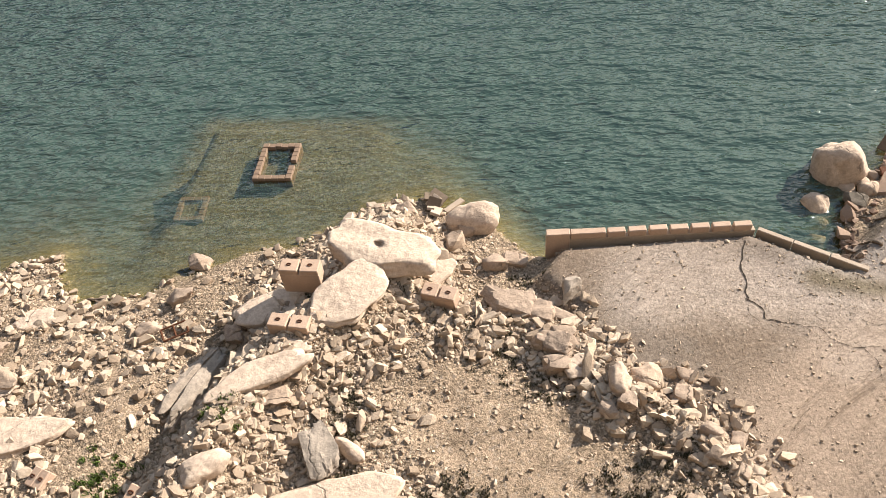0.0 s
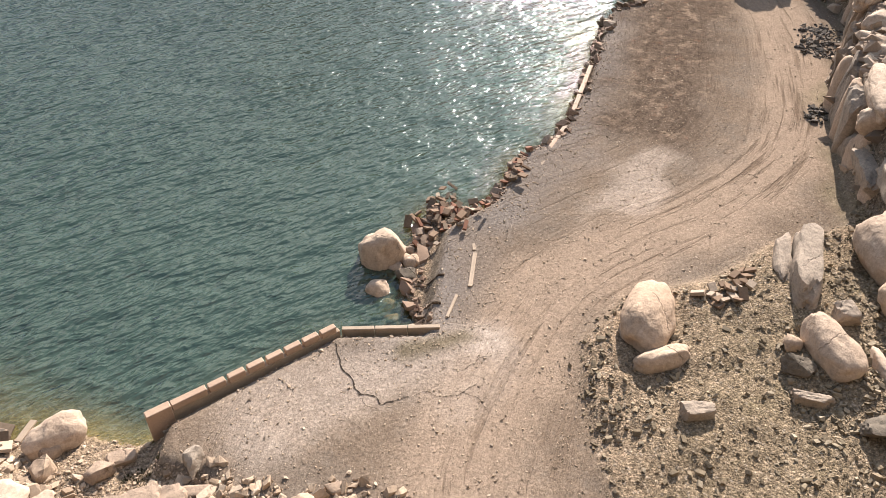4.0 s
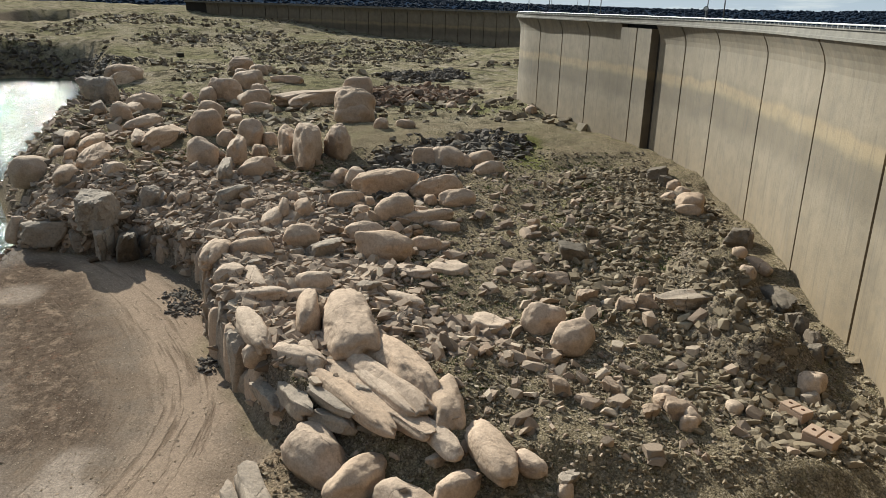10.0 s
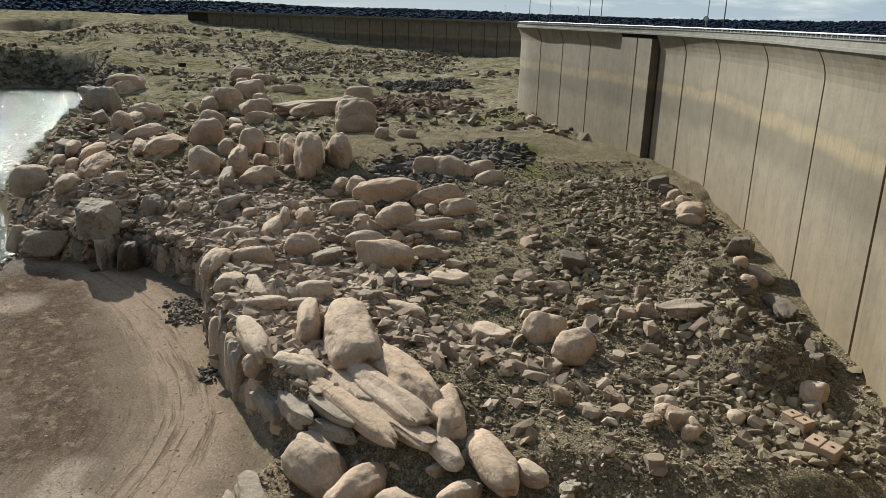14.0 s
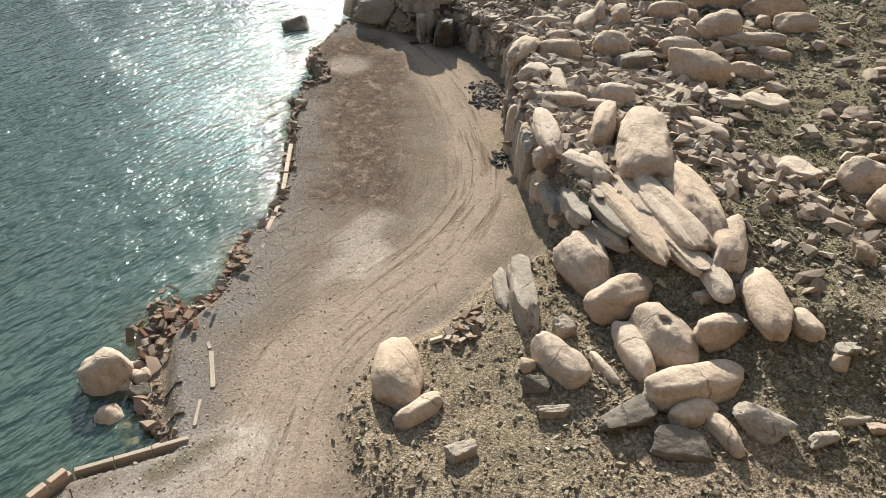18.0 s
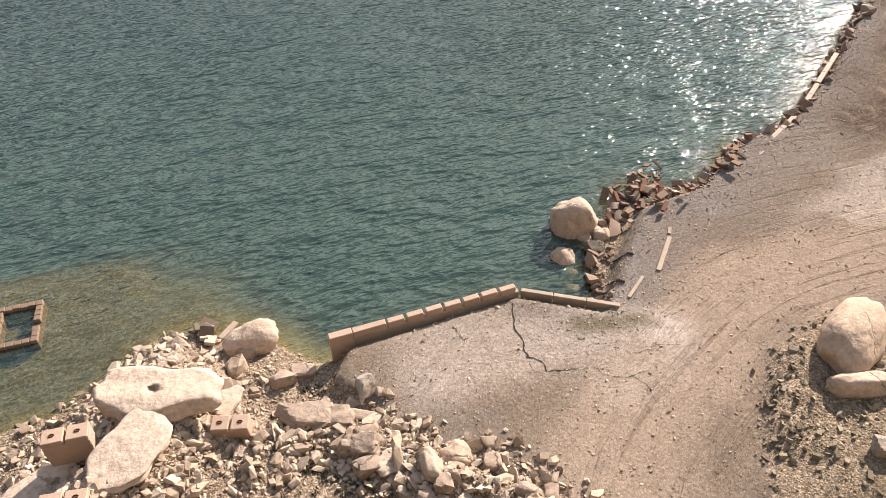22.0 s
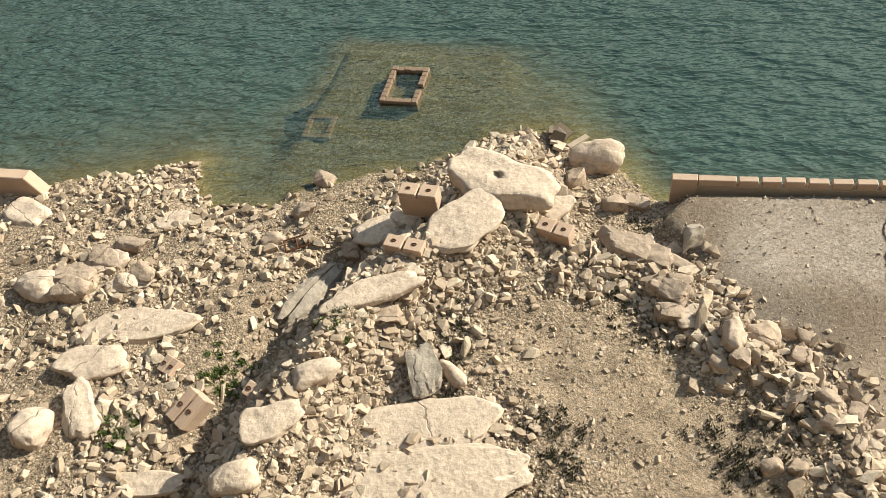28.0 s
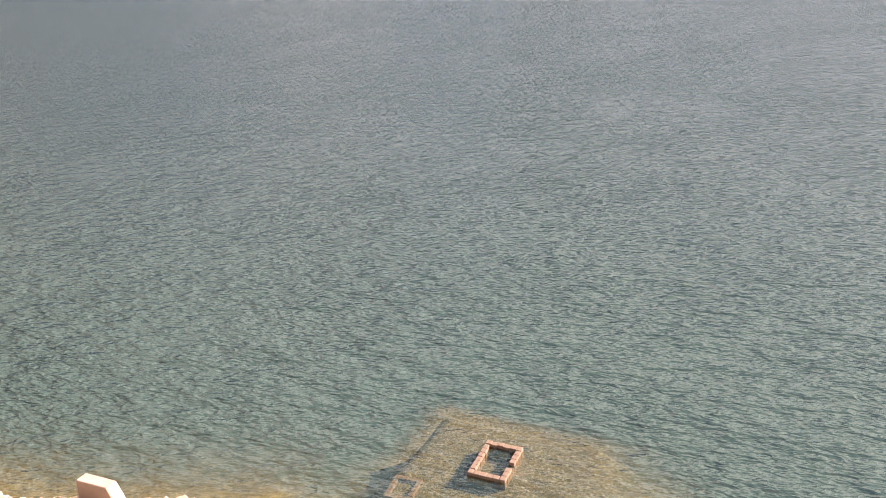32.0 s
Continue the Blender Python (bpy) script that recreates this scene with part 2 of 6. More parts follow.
def noise_colour(nodes, links, co, scale):
    n = nodes.new("ShaderNodeTexNoise")
    n.inputs["Scale"].default_value = scale
    links.new(co, n.inputs["Vector"])
    return n.outputs[1]


def stone(name, light, dark, stain, speckle=0.5, depth=0.15):
    """Weathered granite: two-scale tone, iron and lichen stains, grain and pits."""
    m, nd, lk, b = material(name)
    geo = nd.new("ShaderNodeNewGeometry").outputs["Position"]
    info = nd.new("ShaderNodeObjectInfo").outputs["Random"]
    big = ramp(nd, lk, noise_at(nd, lk, geo, 0.45, 5), 0.3, 0.7)
    c = mixer(nd, lk, big, light, dark)
    c = mixer(nd, lk, calc(nd, lk, 'MULTIPLY', ramp(nd, lk, info, 0.3, 1.0), 0.55), c, stain)
    patch = ramp(nd, lk, noise_at(nd, lk, geo, 1.3, 8, 0.72), 0.52, 0.62)
    c = mixer(nd, lk, calc(nd, lk, 'MULTIPLY', patch, 0.42), c, tuple(0.5 * v for v in dark))
    grain = noise_at(nd, lk, geo, 14, 3, 0.7)
    c = mixer(nd, lk, calc(nd, lk, 'MULTIPLY', ramp(nd, lk, grain, 0.35, 0.7), speckle), c, tuple(1.15 * v for v in light))
    rough = noise_at(nd, lk, geo, 3.1, 10, 0.8)
    amp = calc(nd, lk, 'ADD', 0.70, calc(nd, lk, 'MULTIPLY', ramp(nd, lk, rough, 0.34, 0.60), 0.45))
    tint = nd.new("ShaderNodeCombineXYZ")
    for k in range(3):
        lk.new(amp, tint.inputs[k])
    c = mixer(nd, lk, 0.8, c, mixer(nd, lk, 1.0, c, tint.outputs[0], "MULTIPLY"))
    # one natural joint through about half of the stones
    own = nd.new("ShaderNodeSeparateXYZ")
    lk.new(nd.new("ShaderNodeTexCoord").outputs["Object"], own.inputs[0])
    a = calc(nd, lk, 'MULTIPLY', info, 37.0)
    d = calc(nd, lk, 'ADD', calc(nd, lk, 'MULTIPLY', own.outputs[0], calc(nd, lk, 'COSINE', a)), calc(nd, lk, 'MULTIPLY', own.outputs[1], calc(nd, lk, 'SINE', a)))
    d = calc(nd, lk, 'ADD', d, calc(nd, lk, 'MULTIPLY', calc(nd, lk, 'SUBTRACT', noise_at(nd, lk, geo, 0.8, 6, 0.6), 0.5), 1.5))
    d = calc(nd, lk, 'SUBTRACT', d, calc(nd, lk, 'MULTIPLY', calc(nd, lk, 'SINE', calc(nd, lk, 'MULTIPLY', a, 3.0)), 0.5))
    line = calc(nd, lk, 'SUBTRACT', 1.0, ramp(nd, lk, calc(nd, lk, 'ABSOLUTE', d), 0.015, 0.085))
    line = calc(nd, lk, 'MULTIPLY', line, ramp(nd, lk, calc(nd, lk, 'SINE', calc(nd, lk, 'MULTIPLY', a, 1.7)), -0.2, 0.1))
    line = calc(nd, lk, 'MULTIPLY', line, ramp(nd, lk, noise_at(nd, lk, geo, 0.7, 3), 0.38, 0.52))
    c = mixer(nd, lk, calc(nd, lk, 'MULTIPLY', line, 0.42), c, tuple(0.3 * v for v in dark))
    lk.new(c, b.inputs["Base Color"])
    b.inputs["Roughness"].default_value = 0.88
    b.inputs["Specular IOR Level"].default_value = 0.08
    h = calc(nd, lk, 'ADD', noise_at(nd, lk, geo, 1.6, 7, 0.56), calc(nd, lk, 'SUBTRACT', calc(nd, lk, 'MULTIPLY', grain, 0.10), calc(nd, lk, 'MULTIPLY', line, 0.5)))
    relief(nd, lk, b, h, depth, 1.0)
    return m


granite = stone("granite", (0.45, 0.342, 0.258), (0.36, 0.27, 0.20), (0.42, 0.288, 0.19))
granite_pale = stone("granite_pale", (0.475, 0.368, 0.282), (0.405, 0.308, 0.232), (0.45, 0.345, 0.258), 0.3, 0.14)
granite_dark = stone("granite_dark", (0.185, 0.152, 0.118), (0.105, 0.088, 0.07), (0.18, 0.135, 0.10))
rubble_stone = stone("rubble_stone", (0.356, 0.266, 0.199), (0.23, 0.17, 0.125), (0.317, 0.229, 0.156))


def concrete(name, light, dark):
    m, nd, lk, b = material(name)
    geo = nd.new("ShaderNodeNewGeometry").outputs["Position"]
    c = mixer(nd, lk, ramp(nd, lk, noise_at(nd, lk, geo, 0.6, 6, 0.6), 0.3, 0.7), light, dark)
    c = mixer(nd, lk, calc(nd, lk, 'MULTIPLY', ramp(nd, lk, noise_at(nd, lk, geo, 9, 4, 0.7), 0.4, 0.75), 0.35), c, tuple(0.6 * v for v in dark))
    lk.new(c, b.inputs["Base Color"])
    b.inputs["Roughness"].default_value = 0.85
    relief(nd, lk, b, noise_at(nd, lk, geo, 6, 6, 0.7), 0.05, 0.6)
    return m


block_concrete = concrete("block_concrete", (0.44, 0.305, 0.215), (0.36, 0.243, 0.17))
wall_stone = concrete("wall_stone", (0.399, 0.304, 0.221), (0.303, 0.228, 0.162))
beam_concrete = concrete("beam_concrete", (0.215, 0.20, 0.17), (0.13, 0.12, 0.104))


def make_dam_material():
    m, nd, lk, b = material("dam_concrete")
    geo = nd.new("ShaderNodeNewGeometry").outputs["Position"]
    sep = nd.new("ShaderNodeSeparateXYZ")
    lk.new(geo, sep.inputs[0])
    z = sep.outputs[2]
    wob = calc(nd, lk, 'MULTIPLY', noise_at(nd, lk, geo, 0.09, 3), 3.0)
    zz = calc(nd, lk, 'ADD', z, wob)
    base = mixer(nd, lk, ramp(nd, lk, noise_at(nd, lk, geo, 0.25, 7, 0.62), 0.3, 0.7), (0.222, 0.19, 0.145), (0.166, 0.141, 0.106))
    # tide bands left by the falling lake
    band = nd.new("ShaderNodeValToRGB")
    lk.new(ramp(nd, lk, zz, 8, 46), band.inputs[0])
    el = band.color_ramp.elements
    el[0].position, el[0].color = 0.0, (1.0, 0.84, 0.62, 1)
    el[1].position, el[1].color = 1.0, (0.86, 0.84, 0.78, 1)
    for p, c in ((0.45, (1.0, 0.945, 0.86)), (0.52, (0.70, 0.65, 0.57)), (0.60, (0.72, 0.67, 0.58)), (0.63, (1.20, 1.08, 0.84)), (0.66, (1.24, 1.10, 0.84)), (0.68, (0.92, 0.86, 0.76)), (0.72, (1.0, 0.945, 0.86)), (0.88, (0.92, 0.88, 0.80))):
        e = el.new(p)
        e.color = (*c, 1)
    base = mixer(nd, lk, 1.0, base, band.outputs[0], "MULTIPLY")
    # fine streaks running down
    mp = nd.new("ShaderNodeMapping")
    mp.inputs["Scale"].default_value = (1.3, 1.3, 0.03)
    lk.new(geo, mp.inputs[0])
    streak = ramp(nd, lk, noise_at(nd, lk, mp.outputs[0], 1.0, 5, 0.7), 0.56, 0.75)
    base = mixer(nd, lk, calc(nd, lk, 'MULTIPLY', streak, 0.45), base, (0.175, 0.152, 0.129))
    # dark weeping below the crest, and blotches
    drip = nd.new("ShaderNodeMapping")
    drip.inputs["Scale"].default_value = (0.55, 0.55, 0.10)
    lk.new(geo, drip.inputs[0])
    weep = calc(nd, lk, 'MULTIPLY', ramp(nd, lk, noise_at(nd, lk, drip.outputs[0], 1.0, 7, 0.7), 0.44, 0.62), ramp(nd, lk, z, 35.5, 41.5))
    base = mixer(nd, lk, calc(nd, lk, 'MULTIPLY', weep, 0.6), base, (0.085, 0.075, 0.06))
    blot = ramp(nd, lk, noise_at(nd, lk, geo, 0.5, 9, 0.75), 0.50, 0.68)
    base = mixer(nd, lk, calc(nd, lk, 'MULTIPLY', blot, 0.38), base, (0.12, 0.104, 0.082))
    # thin shrinkage lines running down
    hair = nd.new("ShaderNodeMapping")
    hair.inputs["Scale"].default_value = (0.42, 0.42, 0.012)
    lk.new(geo, hair.inputs[0])
    thin_line = calc(nd, lk, 'ABSOLUTE', calc(nd, lk, 'SUBTRACT', noise_at(nd, lk, hair.outputs[0], 1.0, 2, 0.5), 0.5))
    base = mixer(nd, lk, calc(nd, lk, 'MULTIPLY', calc(nd, lk, 'SUBTRACT', 1.0, ramp(nd, lk, thin_line, 0.0, 0.012)), 0.35), base, (0.07, 0.06, 0.05))
    lk.new(base, b.inputs["Base Color"])
    b.inputs["Roughness"].default_value = 0.8
    relief(nd, lk, b, noise_at(nd, lk, geo, 1.2, 9, 0.72), 0.07, 0.6)
    return m


dam_concrete = make_dam_material()


def plain(name, colour, rough=0.6, metal=0.0):
    m, nd, lk, b = material(name)
    geo = nd.new("ShaderNodeNewGeometry").outputs["Position"]
    lk.new(mixer(nd, lk, ramp(nd, lk, noise_at(nd, lk, geo, 4, 5, 0.65), 0.35, 0.7), colour, tuple(0.72 * v for v in colour)), b.inputs["Base Color"])
    b.inputs["Roughness"].default_value, b.inputs["Metallic"].default_value = rough, metal
    if rough > 0.75:
        b.inputs["Specular IOR Level"].default_value = 0.05
    return m


galvanised = plain("galvanised_steel", (0.55, 0.56, 0.57), 0.45, 0.7)
white_rail = plain("white_rail", (0.80, 0.80, 0.78), 0.5)
lamp_steel = plain("lamp_steel", (0.17, 0.18, 0.19), 0.5, 0.5)
asphalt = plain("asphalt", (0.06, 0.06, 0.06), 0.9)
dark_joint = plain("dark_joint", (0.055, 0.05, 0.045), 0.95)
rust = plain("rusty_iron", (0.122, 0.0532, 0.0304), 0.8, 0.3)
brick_red = plain("brick_red", (0.21, 0.105, 0.07), 0.9)
brick_ruin = plain("ruin_masonry", (0.225, 0.155, 0.108), 0.9)
grass_green = plain("grass_green", (0.0684, 0.0988, 0.0228), 0.8)
scrub_brown = plain("scrub_brown", (0.075, 0.066, 0.036), 0.9)
old_wood = plain("old_wood", (0.152, 0.114, 0.0836), 0.9)
# dark foliage with the blue of distance haze mixed into its colour
forest_haze_blue = plain("forest_haze_blue", (0.022, 0.034, 0.056), 1.0)


def tone(nodes, links, colour):
    n = nodes.new("ShaderNodeSeparateColor")
    links.new(colour, n.inputs[0])
    return n.outputs[0]


def make_ground():
    m, nd, lk, b = material("ground")
    geo = nd.new("ShaderNodeNewGeometry").outputs["Position"]

    def zone(name):
        return N(nd, "Attribute", attribute_name=name).outputs["Fac"]
    n1 = ramp(nd, lk, noise_at(nd, lk, geo, 0.22, 5, 0.6), 0.35, 0.65)
    n2 = ramp(nd, lk, noise_at(nd, lk, geo, 1.1, 6, 0.65), 0.38, 0.66)
    peb = cells_at(nd, lk, geo, 5.5, out=1)
    peb_d = cells_at(nd, lk, geo, 5.5)
    fine = noise_at(nd, lk, geo, 9, 5, 0.75)
    # beach rubble
    near = mixer(nd, lk, n1, (0.435, 0.32, 0.22), (0.37, 0.27, 0.186))
    near = mixer(nd, lk, calc(nd, lk, 'MULTIPLY', n2, 0.6), near, (0.141, 0.104, 0.0718))
    # levelled yard: compacted sand, grey gravel by the water
    sand = mixer(nd, lk, n1, (0.228, 0.169, 0.124), (0.18, 0.134, 0.099))
    sand = mixer(nd, lk, calc(nd, lk, 'MULTIPLY', n2, 0.55), sand, (0.16, 0.118, 0.086))
    blot = ramp(nd, lk, noise_at(nd, lk, geo, 0.13, 9, 0.74), 0.46, 0.56)
    sand = mixer(nd, lk, calc(nd, lk, 'MULTIPLY', blot, 0.85), sand, (0.183, 0.145, 0.114))
    gravel = mixer(nd, lk, peb, (0.262, 0.228, 0.205), (0.135, 0.116, 0.104))
    col = mixer(nd, lk, zone("flat"), near, sand)
    col = mixer(nd, lk, zone("gravel"), col, gravel)
    lane = mixer(nd, lk, n2, (0.335, 0.25, 0.185), (0.278, 0.205, 0.151))
    col = mixer(nd, lk, zone("lane"), col, lane)
    rv = nd.new("ShaderNodeCombineXYZ")
    lk.new(zone("across"), rv.inputs[0])
    lk.new(calc(nd, lk, 'MULTIPLY', zone("down"), 0.22), rv.inputs[1])
    rut = noise_at(nd, lk, rv.outputs[0], 1.25, 5, 0.62)
    trodden = calc(nd, lk, 'MULTIPLY', ramp(nd, lk, noise_at(nd, lk, rv.outputs[0], 0.35, 3), 0.36, 0.58), calc(nd, lk, 'MAXIMUM', zone("lane"), calc(nd, lk, 'MULTIPLY', zone("flat"), 0.45)))
    rut_line = calc(nd, lk, 'MULTIPLY', ramp(nd, lk, rut, 0.52, 0.64), trodden)
    col = mixer(nd, lk, calc(nd, lk, 'MULTIPLY', rut_line, 0.8), col, (0.135, 0.094, 0.066))
    rut_rim = calc(nd, lk, 'MULTIPLY', ramp(nd, lk, rut, 0.46, 0.36), trodden)
    col = mixer(nd, lk, calc(nd, lk, 'MULTIPLY', rut_rim, 0.5), col, (0.331, 0.247, 0.183))
    soil = mixer(nd, lk, n2, (0.075, 0.053, 0.039), (0.145, 0.104, 0.077))
    soil = mixer(nd, lk, ramp(nd, lk, noise_at(nd, lk, geo, 0.42, 8, 0.72), 0.53, 0.66), soil, (0.27, 0.195, 0.14))
    soil = mixer(nd, lk, calc(nd, lk, 'MULTIPLY', ramp(nd, lk, noise_at(nd, lk, geo, 0.75, 6, 0.7), 0.60, 0.68), 0.8), soil, (0.16, 0.085, 0.055))
    col = mixer(nd, lk, zone("soil"), col, soil)
    col = mixer(nd, lk, zone("clay"), col, mixer(nd, lk, n2, (0.50, 0.41, 0.335), (0.37, 0.295, 0.24)))
    col = mixer(nd, lk, zone("mud"), col, mixer(nd, lk, n2, (0.155, 0.125, 0.078), (0.115, 0.09, 0.057)))
    # bench of grit with thin grass
    grit = mixer(nd, lk, n2, (0.265, 0.212, 0.138), (0.168, 0.134, 0.087))
    grit = mixer(nd, lk, calc(nd, lk, 'MULTIPLY', ramp(nd, lk, noise_at(nd, lk, geo, 0.35, 4, 0.7), 0.52, 0.68), 0.45), grit, (0.118, 0.12, 0.048))
    col = mixer(nd, lk, zone("bench"), col, grit)
    moor = mixer(nd, lk, ramp(nd, lk, noise_at(nd, lk, geo, 0.035, 5, 0.65), 0.4, 0.6), (0.30, 0.25, 0.175), (0.215, 0.195, 0.112))
    moor = mixer(nd, lk, ramp(nd, lk, noise_at(nd, lk, geo, 0.09, 7, 0.78), 0.53, 0.60), moor, (0.36, 0.305, 0.232))
    moor = mixer(nd, lk, calc(nd, lk, 'MULTIPLY', ramp(nd, lk, noise_at(nd, lk, geo, 0.15, 7, 0.8), 0.50, 0.57), 0.85), moor, (0.06, 0.055, 0.036))
    col = mixer(nd, lk, zone("far"), col, moor)
    col = mixer(nd, lk, zone("path"), col, (0.34, 0.29, 0.215))
    col = mixer(nd, lk, zone("green"), col, (0.126, 0.141, 0.0259))
    # bed of the lake: yellow silt
    silt = mixer(nd, lk, n2, (0.2, 0.167, 0.0851), (0.141, 0.118, 0.0629))
    col = mixer(nd, lk, zone("bed"), col, silt)
    # rock faces where the ground is steep
    face = mixer(nd, lk, n2, (0.266, 0.211, 0.159), (0.155, 0.126, 0.0962))
    col = mixer(nd, lk, zone("cliff"), col, face)
    col = mixer(nd, lk, calc(nd, lk, 'MULTIPLY', ramp(nd, lk, fine, 0.35, 0.75), calc(nd, lk, 'SUBTRACT', 0.30, calc(nd, lk, 'MULTIPLY', zone("far"), 0.30))), col, (0.0888, 0.0703, 0.0518))
    speck = calc(nd, lk, 'MULTIPLY', ramp(nd, lk, peb, 0.72, 0.9), calc(nd, lk, 'SUBTRACT', 0.8, calc(nd, lk, 'MAXIMUM', zone("lane"), calc(nd, lk, 'MAXIMUM', calc(nd, lk, 'MULTIPLY', zone("flat"), 0.5), calc(nd, lk, 'MULTIPLY', zone("far"), 0.8)))))
    col = mixer(nd, lk, calc(nd, lk, 'MULTIPLY', speck, 0.6), col, (0.37, 0.311, 0.252))
    smooth = calc(nd, lk, 'MULTIPLY', zone("flat"), 0.7)
    rough_amt = calc(nd, lk, 'SUBTRACT', 1.0, calc(nd, lk, 'MAXIMUM', calc(nd, lk, 'MAXIMUM', smooth, zone("bed")), calc(nd, lk, 'MULTIPLY', zone("sandy"), 0.8)))
    g1 = nd.new("ShaderNodeTexVoronoi")
    g1.inputs["Scale"].default_value = 5.2
    warp = mixer(nd, lk, 0.12, geo, noise_colour(nd, lk, geo, 2.0))
    lk.new(warp, g1.inputs["Vector"])
    g2 = nd.new("ShaderNodeTexVoronoi")
    g2.inputs["Scale"].default_value = 11.5
    lk.new(warp, g2.inputs["Vector"])
    pick = calc(nd, lk, 'MULTIPLY', calc(nd, lk, 'ADD', tone(nd, lk, g1.outputs["Color"]), tone(nd, lk, g2.outputs["Color"])), 0.5)
    gap = calc(nd, lk, 'MAXIMUM', ramp(nd, lk, g1.outputs["Distance"], 0.42, 0.75), calc(nd, lk, 'MULTIPLY', ramp(nd, lk, g2.outputs["Distance"], 0.45, 0.8), 0.7))
    lum = calc(nd, lk, 'ADD', 0.45, calc(nd, lk, 'MULTIPLY', pick, 1.15))
    shade = nd.new("ShaderNodeCombineXYZ")
    for k in range(3):
        lk.new(lum, shade.inputs[k])
    col = mixer(nd, lk, rough_amt, col, mixer(nd, lk, 1.0, col, shade.outputs[0], "MULTIPLY"))
    col = mixer(nd, lk, calc(nd, lk, 'MULTIPLY', calc(nd, lk, 'MULTIPLY', gap, rough_amt), 0.40), col, (0.0444, 0.0355, 0.0259))
    # coarse grain of grit and trodden earth
    gr = noise_at(nd, lk, geo, 4.2, 10, 0.84)
    amp = calc(nd, lk, 'ADD', 0.30, calc(nd, lk, 'MULTIPLY', ramp(nd, lk, gr, 0.36, 0.64), 1.3))
    tint = nd.new("ShaderNodeCombineXYZ")
    for k in range(3):
        lk.new(amp, tint.inputs[k])
    col = mixer(nd, lk, calc(nd, lk, 'SUBTRACT', 0.85, calc(nd, lk, 'MAXIMUM', calc(nd, lk, 'MULTIPLY', zone("lane"), 0.5), calc(nd, lk, 'MULTIPLY', zone("flat"), 0.28))), col, mixer(nd, lk, 1.0, col, tint.outputs[0], "MULTIPLY"))
    # ground under the far woods: distance haze painted in as dark blue
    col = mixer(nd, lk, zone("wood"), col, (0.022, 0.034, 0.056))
    lk.new(col, b.inputs["Base Color"])
    b.inputs["Roughness"].default_value = 0.95
    b.inputs["Specular IOR Level"].default_value = 0.0
    stones_h = calc(nd, lk, 'ADD', calc(nd, lk, 'SUBTRACT', 1.0, g1.outputs["Distance"]), calc(nd, lk, 'MULTIPLY', calc(nd, lk, 'SUBTRACT', 1.0, g2.outputs["Distance"]), 0.5))
    h = calc(nd, lk, 'ADD', calc(nd, lk, 'MULTIPLY', calc(nd, lk, 'MULTIPLY', stones_h, rough_amt), 0.6), noise_at(nd, lk, geo, 3.2, 8, 0.76))
    h = calc(nd, lk, 'MULTIPLY', h, calc(nd, lk, 'SUBTRACT', 1.15, calc(nd, lk, 'MULTIPLY', zone("flat"), 0.75)))
    h = calc(nd, lk, 'SUBTRACT', h, calc(nd, lk, 'MULTIPLY', rut_line, 0.5))
    relief(nd, lk, b, h, 0.20, 0.9)
    return m


ground_mat = make_ground()


